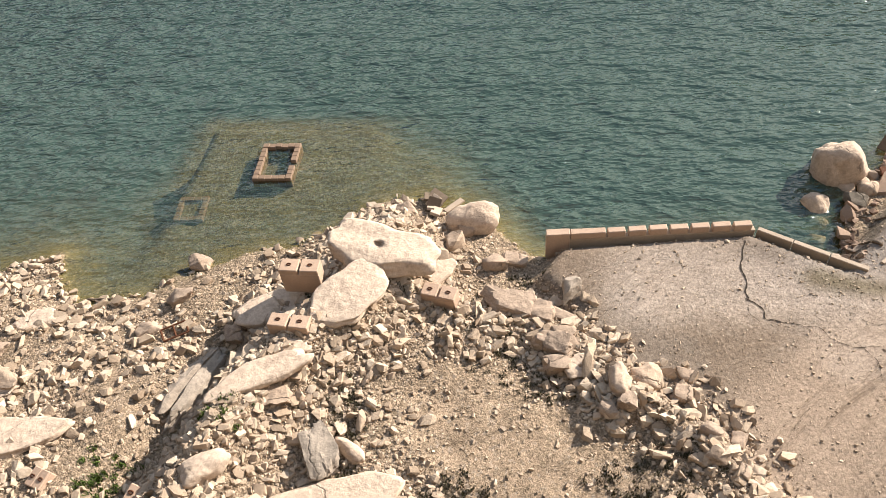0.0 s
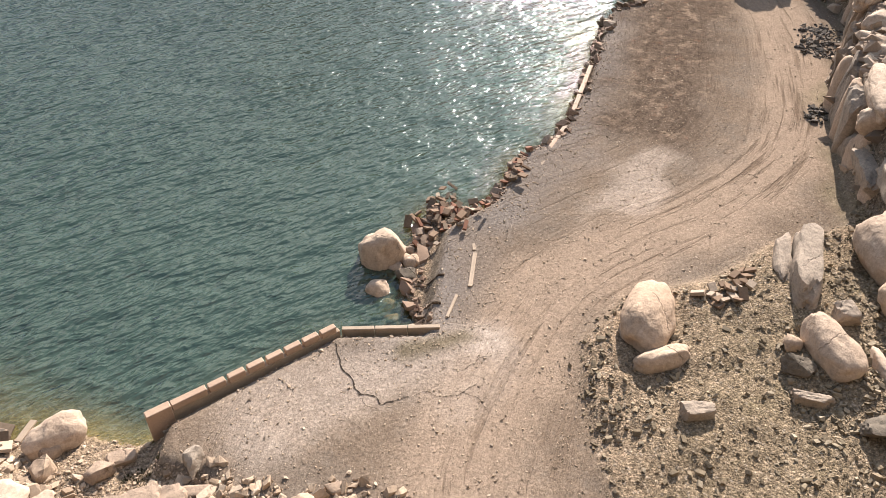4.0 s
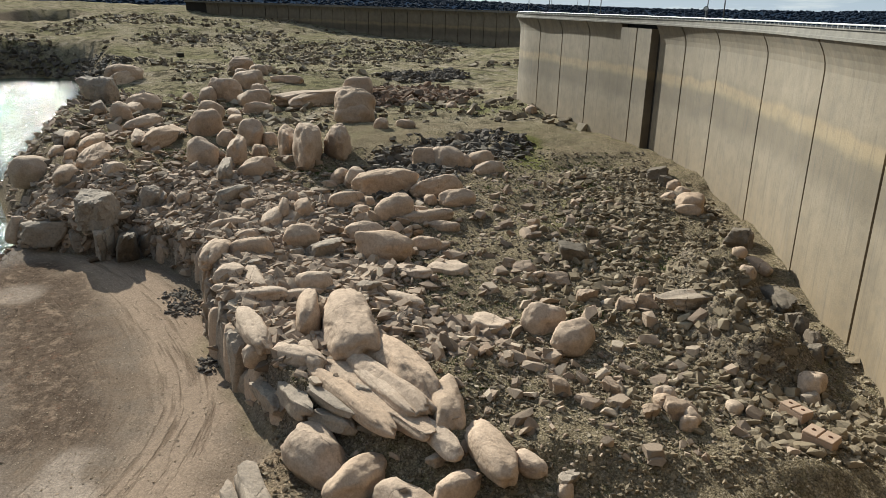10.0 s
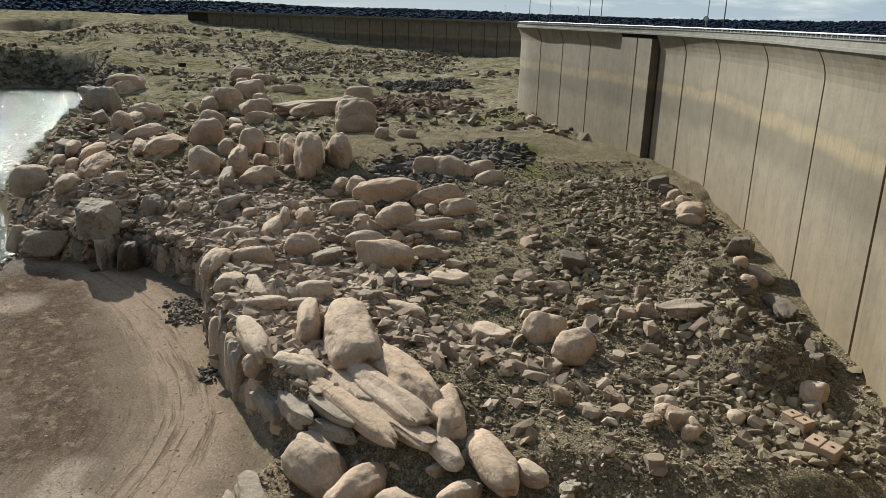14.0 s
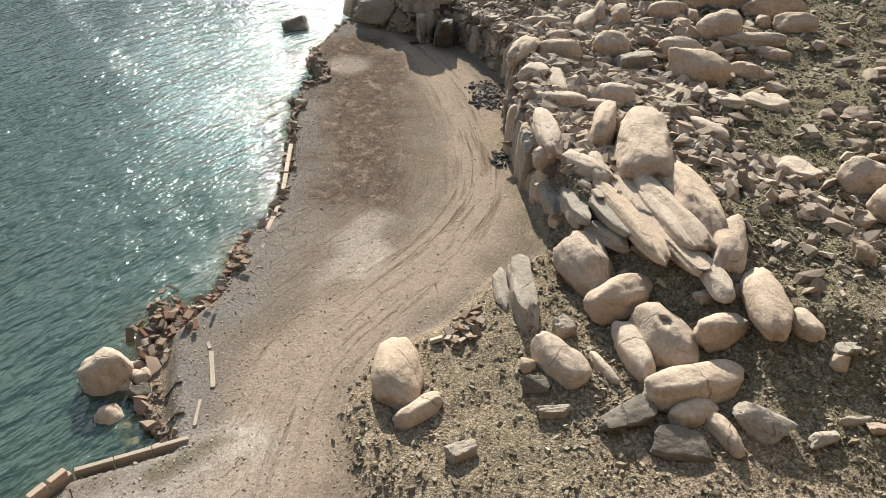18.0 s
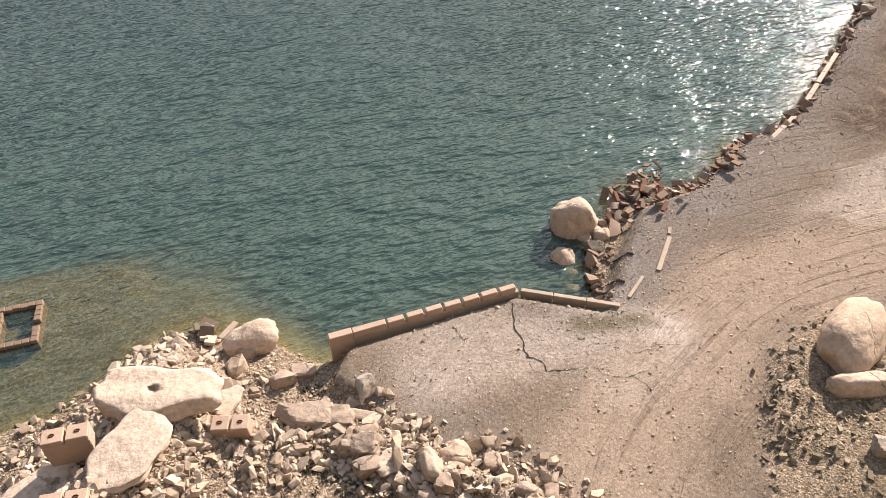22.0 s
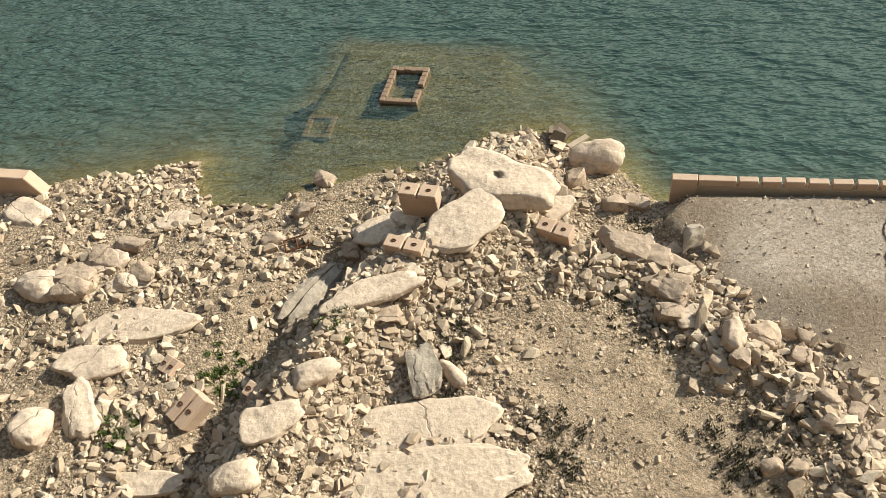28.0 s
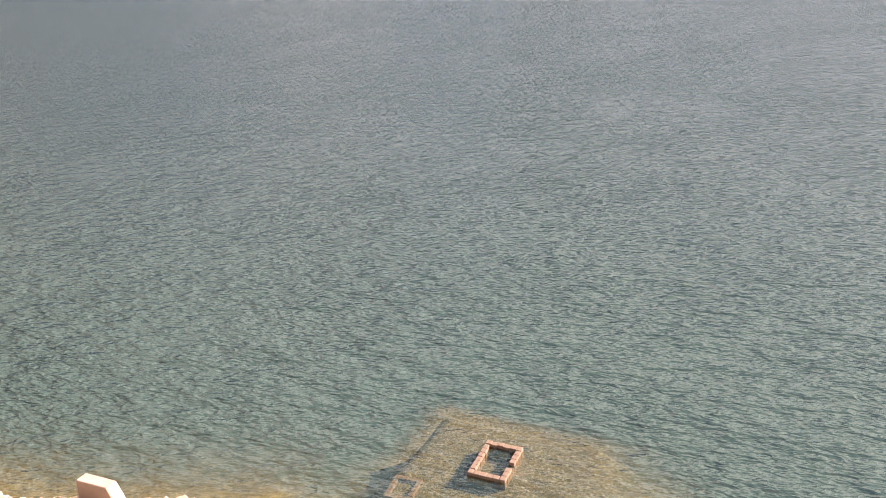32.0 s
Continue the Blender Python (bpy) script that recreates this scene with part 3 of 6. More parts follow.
def make_water():
    m, nd, lk, b = material("lake_water")
    nd.remove(b)
    out = nd["Material Output"]
    geo = nd.new("ShaderNodeNewGeometry").outputs["Position"]
    depth = N(nd, "Attribute", attribute_name="depth").outputs["Fac"]
    mp = nd.new("ShaderNodeMapping")
    mp.inputs["Rotation"].default_value = (0, 0, radians(28))
    mp.inputs["Scale"].default_value = (0.62, 1.35, 1.0)
    lk.new(geo, mp.inputs[0])
    crest = calc(nd, lk, 'SUBTRACT', 1.0, calc(nd, lk, 'ABSOLUTE', calc(nd, lk, 'SUBTRACT', calc(nd, lk, 'MULTIPLY', noise_at(nd, lk, mp.outputs[0], 0.8, 2, 0.5), 2.0), 1.0)))
    h = calc(nd, lk, 'ADD', calc(nd, lk, 'MULTIPLY', noise_at(nd, lk, mp.outputs[0], 1.1, 2, 0.45), 0.8), calc(nd, lk, 'MULTIPLY', noise_at(nd, lk, mp.outputs[0], 0.34, 2, 0.5), 2.2))
    h = calc(nd, lk, 'ADD', h, calc(nd, lk, 'ADD', calc(nd, lk, 'MULTIPLY', crest, 0.55), calc(nd, lk, 'MULTIPLY', noise_at(nd, lk, mp.outputs[0], 0.11, 2, 0.5), 1.6)))
    h = calc(nd, lk, 'ADD', h, calc(nd, lk, 'MULTIPLY', noise_at(nd, lk, mp.outputs[0], 3.4, 2, 0.5), 0.11))
    gust = ramp(nd, lk, noise_at(nd, lk, geo, 0.03, 3), 0.3, 0.7)
    bump = nd.new("ShaderNodeBump")
    bump.inputs["Distance"].default_value = 0.46
    lk.new(calc(nd, lk, 'ADD', 0.65, calc(nd, lk, 'MULTIPLY', gust, 0.35)), bump.inputs["Strength"])
    lk.new(h, bump.inputs["Height"])
    body = nd.new("ShaderNodeBsdfDiffuse")
    body.inputs["Color"].default_value = (0.034, 0.058, 0.043, 1)
    lk.new(bump.outputs[0], body.inputs["Normal"])
    clear = nd.new("ShaderNodeBsdfTransparent")
    clear.inputs["Color"].default_value = (0.78, 0.76, 0.52, 1)
    murk = nd.new("ShaderNodeMixShader")
    e = calc(nd, lk, 'POWER', 2.718, calc(nd, lk, 'MULTIPLY', depth, -0.68))
    lk.new(calc(nd, lk, 'SUBTRACT', 1.0, e), murk.inputs[0])
    lk.new(clear.outputs[0], murk.inputs[1])
    lk.new(body.outputs[0], murk.inputs[2])
    gloss = nd.new("ShaderNodeBsdfGlossy")
    gloss.inputs["Roughness"].default_value = 0.055
    lk.new(bump.outputs[0], gloss.inputs["Normal"])
    fr = nd.new("ShaderNodeFresnel")
    fr.inputs[0].default_value = 1.6
    lk.new(bump.outputs[0], fr.inputs["Normal"])
    top = nd.new("ShaderNodeMixShader")
    lk.new(fr.outputs[0], top.inputs[0])
    lk.new(murk.outputs[0], top.inputs[1])
    lk.new(gloss.outputs[0], top.inputs[2])
    lk.new(top.outputs[0], out.inputs[0])
    return m


water_mat = make_water()

# ---- helpers for things ----
def part(name, bm, mat, parent=None, label="", smooth=False):
    me = bpy.data.meshes.new(name)
    bm.to_mesh(me)
    bm.free()
    if smooth:
        me.shade_smooth()
    me.materials.append(mat)
    ob = new(name, me)
    if parent is not None:
        ob.parent = parent
    if label:
        ob["label"] = label
    return ob


def empty(name, m=None):
    ob = new(name)
    if m is not None:
        ob.matrix_world = m
    return ob


def box(bm, x0, x1, y0, y1, z0, z1, bevel=0.0, m=None):
    vs = [bm.verts.new((x, y, z)) for z in (z0, z1) for x, y in ((x0, y0), (x1, y0), (x1, y1), (x0, y1))]
    fs = [bm.faces.new([vs[i] for i in q]) for q in ((3, 2, 1, 0), (4, 5, 6, 7), (0, 1, 5, 4), (1, 2, 6, 5), (2, 3, 7, 6), (3, 0, 4, 7))]
    if bevel:
        es = list({e for f in fs for e in f.edges})
        r = bmesh.ops.bevel(bm, geom=es, offset=bevel, segments=1, affect='EDGES')
        vs = list({v for f in r["faces"] for v in f.verts} | {v for v in vs if v.is_valid})
    if m is not None:
        bmesh.ops.transform(bm, matrix=m, verts=vs)
    return vs


def tube(bm, points, radius, sides=8):
    """A round bar along points; radius may be a list."""
    rings = []
    pts = [Vector(p) for p in points]
    for i, p in enumerate(pts):
        d = (pts[min(i + 1, len(pts) - 1)] - pts[max(i - 1, 0)]).normalized()
        a = d.orthogonal().normalized()
        c = d.cross(a)
        r = radius[i] if isinstance(radius, (list, tuple)) else radius
        rings.append([bm.verts.new(p + r * (math.cos(2 * math.pi * k / sides) * a + math.sin(2 * math.pi * k / sides) * c)) for k in range(sides)])
    for u, v in zip(rings[:-1], rings[1:]):
        for k in range(sides):
            bm.faces.new((u[k], u[(k + 1) % sides], v[(k + 1) % sides], v[k]))
    bm.faces.new(rings[0][::-1])
    bm.faces.new(rings[-1])


def axis_steps(lo, hi, fine_lo, fine_hi, step, grow):
    out = [fine_lo]
    while out[-1] < fine_hi:
        out.append(out[-1] + step)
    s = step
    while out[-1] < hi:
        s *= grow
        out.append(out[-1] + s)
    back, s = [fine_lo], step
    while back[-1] > lo:
        s *= grow
        back.append(back[-1] - s)
    return np.array(back[:0:-1] + out)


def sheet(name, xs, ys, z_of, mat, zones=None):
    X, Y = np.meshgrid(xs, ys)
    Z = z_of(X, Y)
    n, k = len(ys), len(xs)
    verts = np.column_stack([X.ravel(), Y.ravel(), Z.ravel()])
    i = np.arange(n * k).reshape(n, k)
    faces = np.column_stack([i[:-1, :-1].ravel(), i[:-1, 1:].ravel(), i[1:, 1:].ravel(), i[1:, :-1].ravel()])
    me = bpy.data.meshes.new(name)
    me.vertices.add(len(verts))
    me.vertices.foreach_set("co", verts.ravel())
    me.loops.add(faces.size)
    me.loops.foreach_set("vertex_index", faces.ravel())
    me.polygons.add(len(faces))
    me.polygons.foreach_set("loop_start", np.arange(0, faces.size, 4))
    me.update(calc_edges=True)
    for key, v in (zones(X, Y, Z) if zones else {}).items():
        me.attributes.new(key, 'FLOAT', 'POINT').data.foreach_set("value", np.clip(v, 0, 50).ravel().astype(np.float32))
    me.shade_smooth()
    me.materials.append(mat)
    return new(name, me)


def smooth_line(pts, step):
    """An even chain along a Catmull-Rom curve."""
    p = np.vstack([2 * pts[0] - pts[1], pts, 2 * pts[-1] - pts[-2]])
    out = []
    for a, b, c, d in zip(p[:-3], p[1:-2], p[2:-1], p[3:]):
        for t in np.linspace(0, 1, 24, endpoint=False):
            out.append(0.5 * (2 * b + (c - a) * t + (2 * a - 5 * b + 4 * c - d) * t * t + (3 * b - a - 3 * c + d) * t ** 3))
    out = np.array(out + [pts[-1]])
    s = np.concatenate([[0], np.cumsum(np.hypot(*np.diff(out, axis=0).T))])
    q = np.arange(0, s[-1], step)
    return np.column_stack([np.interp(q, s, out[:, 0]), np.interp(q, s, out[:, 1])])


def lane_place(x, y, line):
    """Signed distance across a chain and the length along it."""
    best, u, w, run_ = np.full(x.shape, 1e9), np.zeros(x.shape), np.zeros(x.shape), 0.0
    for (ax, ay), (bx, by) in zip(line[:-1], line[1:]):
        dx, dy = bx - ax, by - ay
        n = math.hypot(dx, dy)
        t = np.clip(((x - ax) * dx + (y - ay) * dy) / (n * n), 0, 1)
        q = np.hypot(x - ax - t * dx, y - ay - t * dy)
        hit = q < best
        best[hit] = q[hit]
        u[hit] = (q * np.sign((x - ax) * dy - (y - ay) * dx))[hit]
        w[hit] = (run_ + t * n)[hit]
        run_ += n
    return u, w


LANE = np.array([(133, 74), (125, 66), (113, 52), (103, 43), (92, 35.5), (82, 29.5), (72, 26), (60, 25.5), (48, 27.5), (38, 28), (26, 24), (18, 19), (12, 10)], float)
SOIL = np.array([(112, 66), (102, 58), (90, 51), (78, 44), (68, 40)], float)
EDGE = SHORE[20:32]
PATHS = ((((400, 112), (430, 118), (470, 128), (505, 139), (530, 158), (560, 190)), 2.6), (((215, -20), (240, -8), (262, -1), (308, 9), (368, 27), (420, 45)), 1.5), (((480, 195), (523, 219), (560, 262), (590, 270)), 3.2))


def ground_zones(X, Y, Z):
    ds, df, db = area_dist(X, Y, LAND), area_dist(X, Y, FLAT), area_dist(X, Y, BENCH)
    far = np.hypot(X, Y)
    gy, gx = np.gradient(Z, axis=0), np.gradient(Z, axis=1)
    slope = np.hypot(gx / np.maximum(np.gradient(X, axis=1), 1e-6), gy / np.maximum(np.gradient(Y, axis=0), 1e-6))
    wob = bumps(X, Y, 3.7, 21)
    flat = ease(df / 2 + 0.5 + 0.3 * wob)
    u, w = np.full(X.shape, 24.0), np.zeros(X.shape)
    yard = (df > -3)
    u[yard], w[yard] = lane_place(X[yard], Y[yard], smooth_line(LANE, 3.0))
    return {"flat": flat, "across": np.clip(u, -24, 24) + 25, "down": w / 4,
            "gravel": flat * ease(1.2 - (line_dist(X, Y, EDGE) + 2.5 * wob) / 8.0) * 0.85,
            "lane": flat * ease(1.5 - (np.abs(u) + 1.2 * wob) / 4.5),
            "clay": flat * (0.55 * ease(1.2 - (line_dist(X, Y, np.array([(14, 34), (20, 31), (27, 29.5)], float)) + 2.5 * wob) / 5.5) + 0.8 * ease(1.2 - (np.hypot(X - 30, Y - 29) + 2.2 * wob) / 3.2) + 0.55 * ease(1.2 - (line_dist(X, Y, np.array([(62, 35), (56, 33), (50, 33.5)], float)) + 2.5 * wob) / 3.0) + 0.5 * ease(1.2 - (np.hypot(X - 104, Y - 62) + 2 * wob) / 4)),
            "mud": 0.9 * flat * ease(1.25 - (line_dist(X, Y, np.array([(25.2, 31.4), (27.6, 30.2), (29.4, 29.6)], float)) + 1.1 * wob) / 1.5),
            "soil": flat * ease(1.25 - (line_dist(X, Y, SOIL) + 3.0 * wob) / 8.5),
            "bench": ease(db / 6 + 0.5 + 0.4 * wob) * (X > 25) + 0.5 * ease(1.3 - (line_dist(X, Y, np.array([(60, 8), (45, 12), (30, 6)], float)) + wob) / 9) * (flat < 0.5),
            "far": ease((far - 165 + 20 * wob) / 80) * (X > 60),
            "path": 0.8 * sum(ease(1.3 - line_dist(X, Y, np.array(q, float)) / (1.5 * w)) for q, w in PATHS),
            "sandy": ease(1.3 - (line_dist(X, Y, np.array([(-1, 23), (4, 20), (8, 16), (12, 10)], float)) + 1.5 * wob) / 4.0) + ease(1.2 - (np.hypot(X + 26, Y - 19.5) + wob) / 2.6) + ease(1.2 - (line_dist(X, Y, np.array([(-28, 36), (-24, 32), (-21, 27)], float)) + wob) / 3.0) * 0.5,
            # where the ground takes the haze-blue colour of the woods
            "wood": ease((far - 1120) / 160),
            "green": 0.75 * ease(1.2 - (line_dist(X, Y, np.array([(158, -19), (172, -17), (186, -20)], float)) + 1.5 * wob) / 4.5) + 0.55 * ease(1 - line_dist(X, Y, np.array([(118, -22), (150, -30)], float)) / 7 + 0.3 * wob) + 0.6 * ease(1 - line_dist(X, Y, np.array([(235, -10), (262, 12), (290, 10)], float)) / 12 + 0.3 * wob),
            "bed": ease(0.5 - Z / 0.35),
            "cliff": ease((slope - 0.75) / 0.6) * ease(ds / 2)}


xs = axis_steps(-3000, 3100, -70, 150, 0.42, 1.045)
ys = axis_steps(-2900, 3100, -50, 90, 0.42, 1.045)
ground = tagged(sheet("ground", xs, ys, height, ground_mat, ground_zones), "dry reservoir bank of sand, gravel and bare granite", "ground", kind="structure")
wx = axis_steps(-3000, 1200, -60, 60, 0.9, 1.06)
wy = axis_steps(-200, 2400, 28, 75, 0.9, 1.06)
water = tagged(sheet("water", wx, wy, lambda x, y: 0 * x, water_mat, lambda x, y, z: {"depth": np.maximum(-height(x, y), 0)}),
               "green rippled reservoir water, clear over the shallows", "water", kind="structure")

water.visible_shadow = False


# ---- the dam ----
CREST_FAR = np.array([(249, -21.8), (262, -23), (275, -40), (312, -76), (380, -104), (470, -92), (538, -43), (585, 20), (612, 78), (640, 130), (658, 178), (668, 224)], float)
LINE = smooth_line(np.vstack([CREST, CREST_FAR[1:]]), 0.5)
TAN = np.gradient(LINE, axis=0)
TAN /= np.hypot(TAN[:, 0], TAN[:, 1])[:, None]
OUT = np.column_stack([-TAN[:, 1], TAN[:, 0]])      # towards the lake
TOP, BEAM = 43.15, 41.8


def at_heading(deg, back=0.0, lo=330, hi=99999):
    """The place along the crest that is seen at this heading from the camera's stand."""
    p = LINE + OUT * -back
    h = np.degrees(np.arctan2(p[:, 0], p[:, 1]))
    i0 = int(np.argmin(np.hypot(LINE[:, 0] - 60, LINE[:, 1] + 39)))
    i1 = int(np.argmin(np.hypot(LINE[:, 0] - 262, LINE[:, 1] + 23)))
    return i0 + int(np.argmin(np.abs(h[i0:i1] - deg)))


def sweep(bm, i0, i1, profile, step=2):
    """Extrude a closed profile of (out, z) along the crest."""
    idx = list(range(i0, i1, step)) + [i1]
    rings = []
    for i in idx:
        o, c = OUT[i], LINE[i]
        rings.append([bm.verts.new((c[0] + o[0] * a, c[1] + o[1] * a, z)) for a, z in profile])
    n = len(profile)
    for u, v in zip(rings[:-1], rings[1:]):
        for k in range(n):
            bm.faces.new((u[k], v[k], v[(k + 1) % n], u[(k + 1) % n]))
    bm.faces.new(rings[0])
    bm.faces.new(rings[-1][::-1])
    bmesh.ops.recalc_face_normals(bm, faces=bm.faces)


dam = tagged(empty("dam"), "long curved concrete dam with jointed panels and an overhanging crest", "dam", kind="structure")
last = len(LINE) - 1
foot_z = lambda i: float(height(LINE[i, 0] - OUT[i, 0], LINE[i, 1] - OUT[i, 1])[0]) - 3.0
bm = bmesh.new()
sweep(bm, 0, last, [(-0.02, BEAM), (0.0, BEAM + 0.35), (-0.12, BEAM + 0.42), (-0.12, TOP - 0.15), (0.05, TOP - 0.13), (0.05, TOP), (-9.5, TOP), (-9.5, BEAM)], 4)
part("crest_beam", bm, beam_concrete, dam, "grey weathered concrete crest beam")
bm = bmesh.new()
sweep(bm, 0, last, [(-2.35, BEAM - 0.02), (-2.35, 2), (-9.0, 2), (-9.0, BEAM - 0.02)], 4)
part("core", bm, dark_joint, dam)
bm = bmesh.new()
sweep(bm, 0, last, [(-0.9, TOP + 0.004), (-0.9, TOP + 0.03), (-8.6, TOP + 0.03), (-8.6, TOP + 0.004)], 4)
part("roadway", bm, asphalt, dam, "grey asphalt road on the crest")

# panels between the joints
curve = [(-0.25, BEAM - 0.01), (-0.55, BEAM - 0.5), (-0.95, BEAM - 1.2), (-1.3, BEAM - 2.0), (-1.55, BEAM - 2.9), (-1.66, BEAM - 3.8)]
slot_r, slot_l, pil_l = at_heading(104.76, 1.68), at_heading(104.19, 0.4), at_heading(102.04, 0.4)
joints = [at_heading(a, 1.68) for a in (119.96, 115.49, 111.95, 108.86, 106.52)]
marks = sorted({*joints, slot_r})
i = joints[0]
while i > 26:
    i -= 25
    marks.append(i)
marks += [slot_l, (slot_l + pil_l) // 2, pil_l]
west = [at_heading(a, 1.68) for a in (99.95, 98.01, 96.45, 95.15)]
marks += west
i = west[-1]
while i < last - 40:
    i += 25 if i < at_heading(94) + 400 else 22
    marks.append(i)
marks = sorted(set(marks))
for a, b in zip(marks[:-1], marks[1:]):
    if a == slot_r or b - a < 3:
        continue
    z0 = min(foot_z(a), foot_z(b))
    pil = slot_l <= a < pil_l
    prof = [(-0.35, BEAM - 0.9), (-0.35, z0), (-2.3, z0), (-2.3, BEAM - 0.9)] if pil else curve + [(-1.68, z0), (-2.3, z0), (-2.3, BEAM - 0.01)]
    bm = bmesh.new()
    sweep(bm, a, b - 1 if b - a > 8 else b, prof, 3)
    part("panel", bm, dam_concrete, dam)

# guard rail on the lake side
rail = tagged(empty("guard_rail"), "white steel guard rail along the dam crest", "guard rail")
r0, r1 = at_heading(123.5), at_heading(94.2) + 60
bm = bmesh.new()
sweep(bm, r0, r1, [(-0.45, TOP + 0.36), (-0.40, TOP + 0.44), (-0.45, TOP + 0.53), (-0.52, TOP + 0.53), (-0.50, TOP + 0.36)], 4)
part("beam", bm, white_rail, rail)
bm = bmesh.new()
box(bm, -0.06, 0.06, -0.05, 0.05, 0, 0.5, 0.01)
post = part("post", bm, galvanised, rail)
for k, i in enumerate(range(r0, r1, 4)):
    ob = post if k == 0 else post.copy()
    if k:
        scene.collection.objects.link(ob)
    c = LINE[i] + OUT[i] * -0.58
    ob.location, ob.rotation_euler = (c[0], c[1], TOP), (0, 0, math.atan2(TAN[i, 1], TAN[i, 0]))


def street_lamp(x, y, turn):
    base = tagged(empty("street_lamp", pose(x, y, TOP + 0.03, 0, 0, turn)), "tall slim grey street lamp on the dam crest", "street lamp", "lamps along the crest")
    bm = bmesh.new()
    tube(bm, [(0, 0, 0), (0, 0, 4.5), (0, 0, 9.5), (0.12, 0, 9.85), (0.9, 0, 10.02)], [0.13, 0.10, 0.07, 0.06, 0.05], 10)
    part("pole", bm, lamp_steel, base, smooth=True)
    bm = bmesh.new()
    box(bm, 0.8, 1.6, -0.16, 0.16, 9.98, 10.16, 0.06)
    part("lamp_head", bm, lamp_steel, base)
    bm = bmesh.new()
    box(bm, -0.2, 0.2, -0.2, 0.2, 0, 0.12, 0.02)
    part("base_plate", bm, lamp_steel, base)
    return base


for back, heads in ((0.75, (108.75, 100.55, 95.5)), (8.9, (118.6, 107.65, 99.7, 96.95))):
    for a in heads:
        i = at_heading(a, back)
        c = LINE[i] - OUT[i] * back
        street_lamp(c[0], c[1], math.degrees(math.atan2(OUT[i, 1], OUT[i, 0])) + (180 if back < 1 else 0))
for fx, fy in ((548, -30), (536, -46), (522, -60), (505, -74)):
    i = int(np.argmin(np.hypot(LINE[:, 0] - fx, LINE[:, 1] - fy)))
    c = LINE[i] - OUT[i] * 8.9
    street_lamp(c[0], c[1], math.degrees(math.atan2(OUT[i, 1], OUT[i, 0])))


# ---- boulders ----
granite_grey = stone("granite_grey", (0.335, 0.275, 0.218), (0.225, 0.185, 0.148), (0.32, 0.245, 0.185))
BALLS = {}


def ball(level):
    if level not in BALLS:
        bm = bmesh.new()
        bmesh.ops.create_icosphere(bm, subdivisions=level, radius=1)
        bm.verts.ensure_lookup_table()
        BALLS[level] = (np.array([v.co for v in bm.verts]), np.array([[v.index for v in f.verts] for f in bm.faces]))
        bm.free()
    return BALLS[level]


def rock_points(level, seed, angular, lumps=0.16):
    """A unit stone: broken blocks of jittered planes, or worn rounded blocks, then dented."""
    rng = np.random.RandomState(seed)
    v = ball(level)[0].copy()
    if angular > 0.6:
        axes = np.vstack([np.eye(3), -np.eye(3)]) + rng.normal(0, 0.24, (6, 3))
        extra = rng.normal(size=(rng.randint(5, 9), 3))
        n = np.vstack([axes, extra])
        n /= np.linalg.norm(n, axis=1)[:, None]
        d = np.concatenate([rng.uniform(0.80, 1.0, 6), rng.uniform(0.92, 1.12, len(extra))])
        p = rng.uniform(12, 26)
        v /= (((np.maximum(v @ n.T, 0) / d) ** p).sum(1) ** (1 / p))[:, None]
    else:
        e = rng.uniform(2.3, 3.2)
        v /= ((np.abs(v) ** e).sum(1) ** (1 / e))[:, None]
        v[:, 0] *= 1 + rng.uniform(-0.16, 0.16) * v[:, 1] + rng.uniform(-0.10, 0.10) * v[:, 2]
        v[:, 1] *= 1 + rng.uniform(-0.26, 0.26) * v[:, 0] - rng.uniform(0.0, 0.14) * v[:, 2]
        v[:, 2] *= 1 + rng.uniform(-0.24, 0.24) * v[:, 0] + rng.uniform(-0.18, 0.18) * v[:, 1]
        # one or two old breaks, worn soft
        for _ in range(rng.randint(1, 4)):
            n = rng.normal(size=3)
            n[2] = abs(n[2]) * 0.6
            n /= np.linalg.norm(n)
            over = v @ n - rng.uniform(0.74, 0.95)
            v -= np.where(over > 0, over * 0.8, 0)[:, None] * n
    if lumps:
        o = rng.uniform(0, 50, 3)
        harsh = 1.0 if angular > 0.6 else 0.40
        for i, q in enumerate(v):
            q = Vector(q + o)
            k = 0.8 * lumps * noise.noise(q * 1.2) + 0.42 * lumps * noise.noise(q * 2.6)
            if level > 3:
                k += 0.5 * harsh * lumps * (0.5 - abs(noise.noise(q * 3.4 + Vector((3, 7, 2))))) + 0.28 * harsh * lumps * noise.noise(q * 8.0)
                crack = abs(noise.noise(q * 1.1 + Vector((9, 3, 1))))
                k -= 0.35 * lumps * max(0.0, 0.05 - crack) / 0.05
            v[i] *= 1 + k
    return v


LABELS = {"granite": "rounded tan granite boulder on the dry bank", "granite_pale": "pale smooth granite outcrop worn by the lake",
          "granite_dark": "dark weathered granite rock on the slope", "rubble_stone": "broken angular granite block among rubble",
          "granite_grey": "grey fractured granite rock on the ledge"}
SPOTS = []


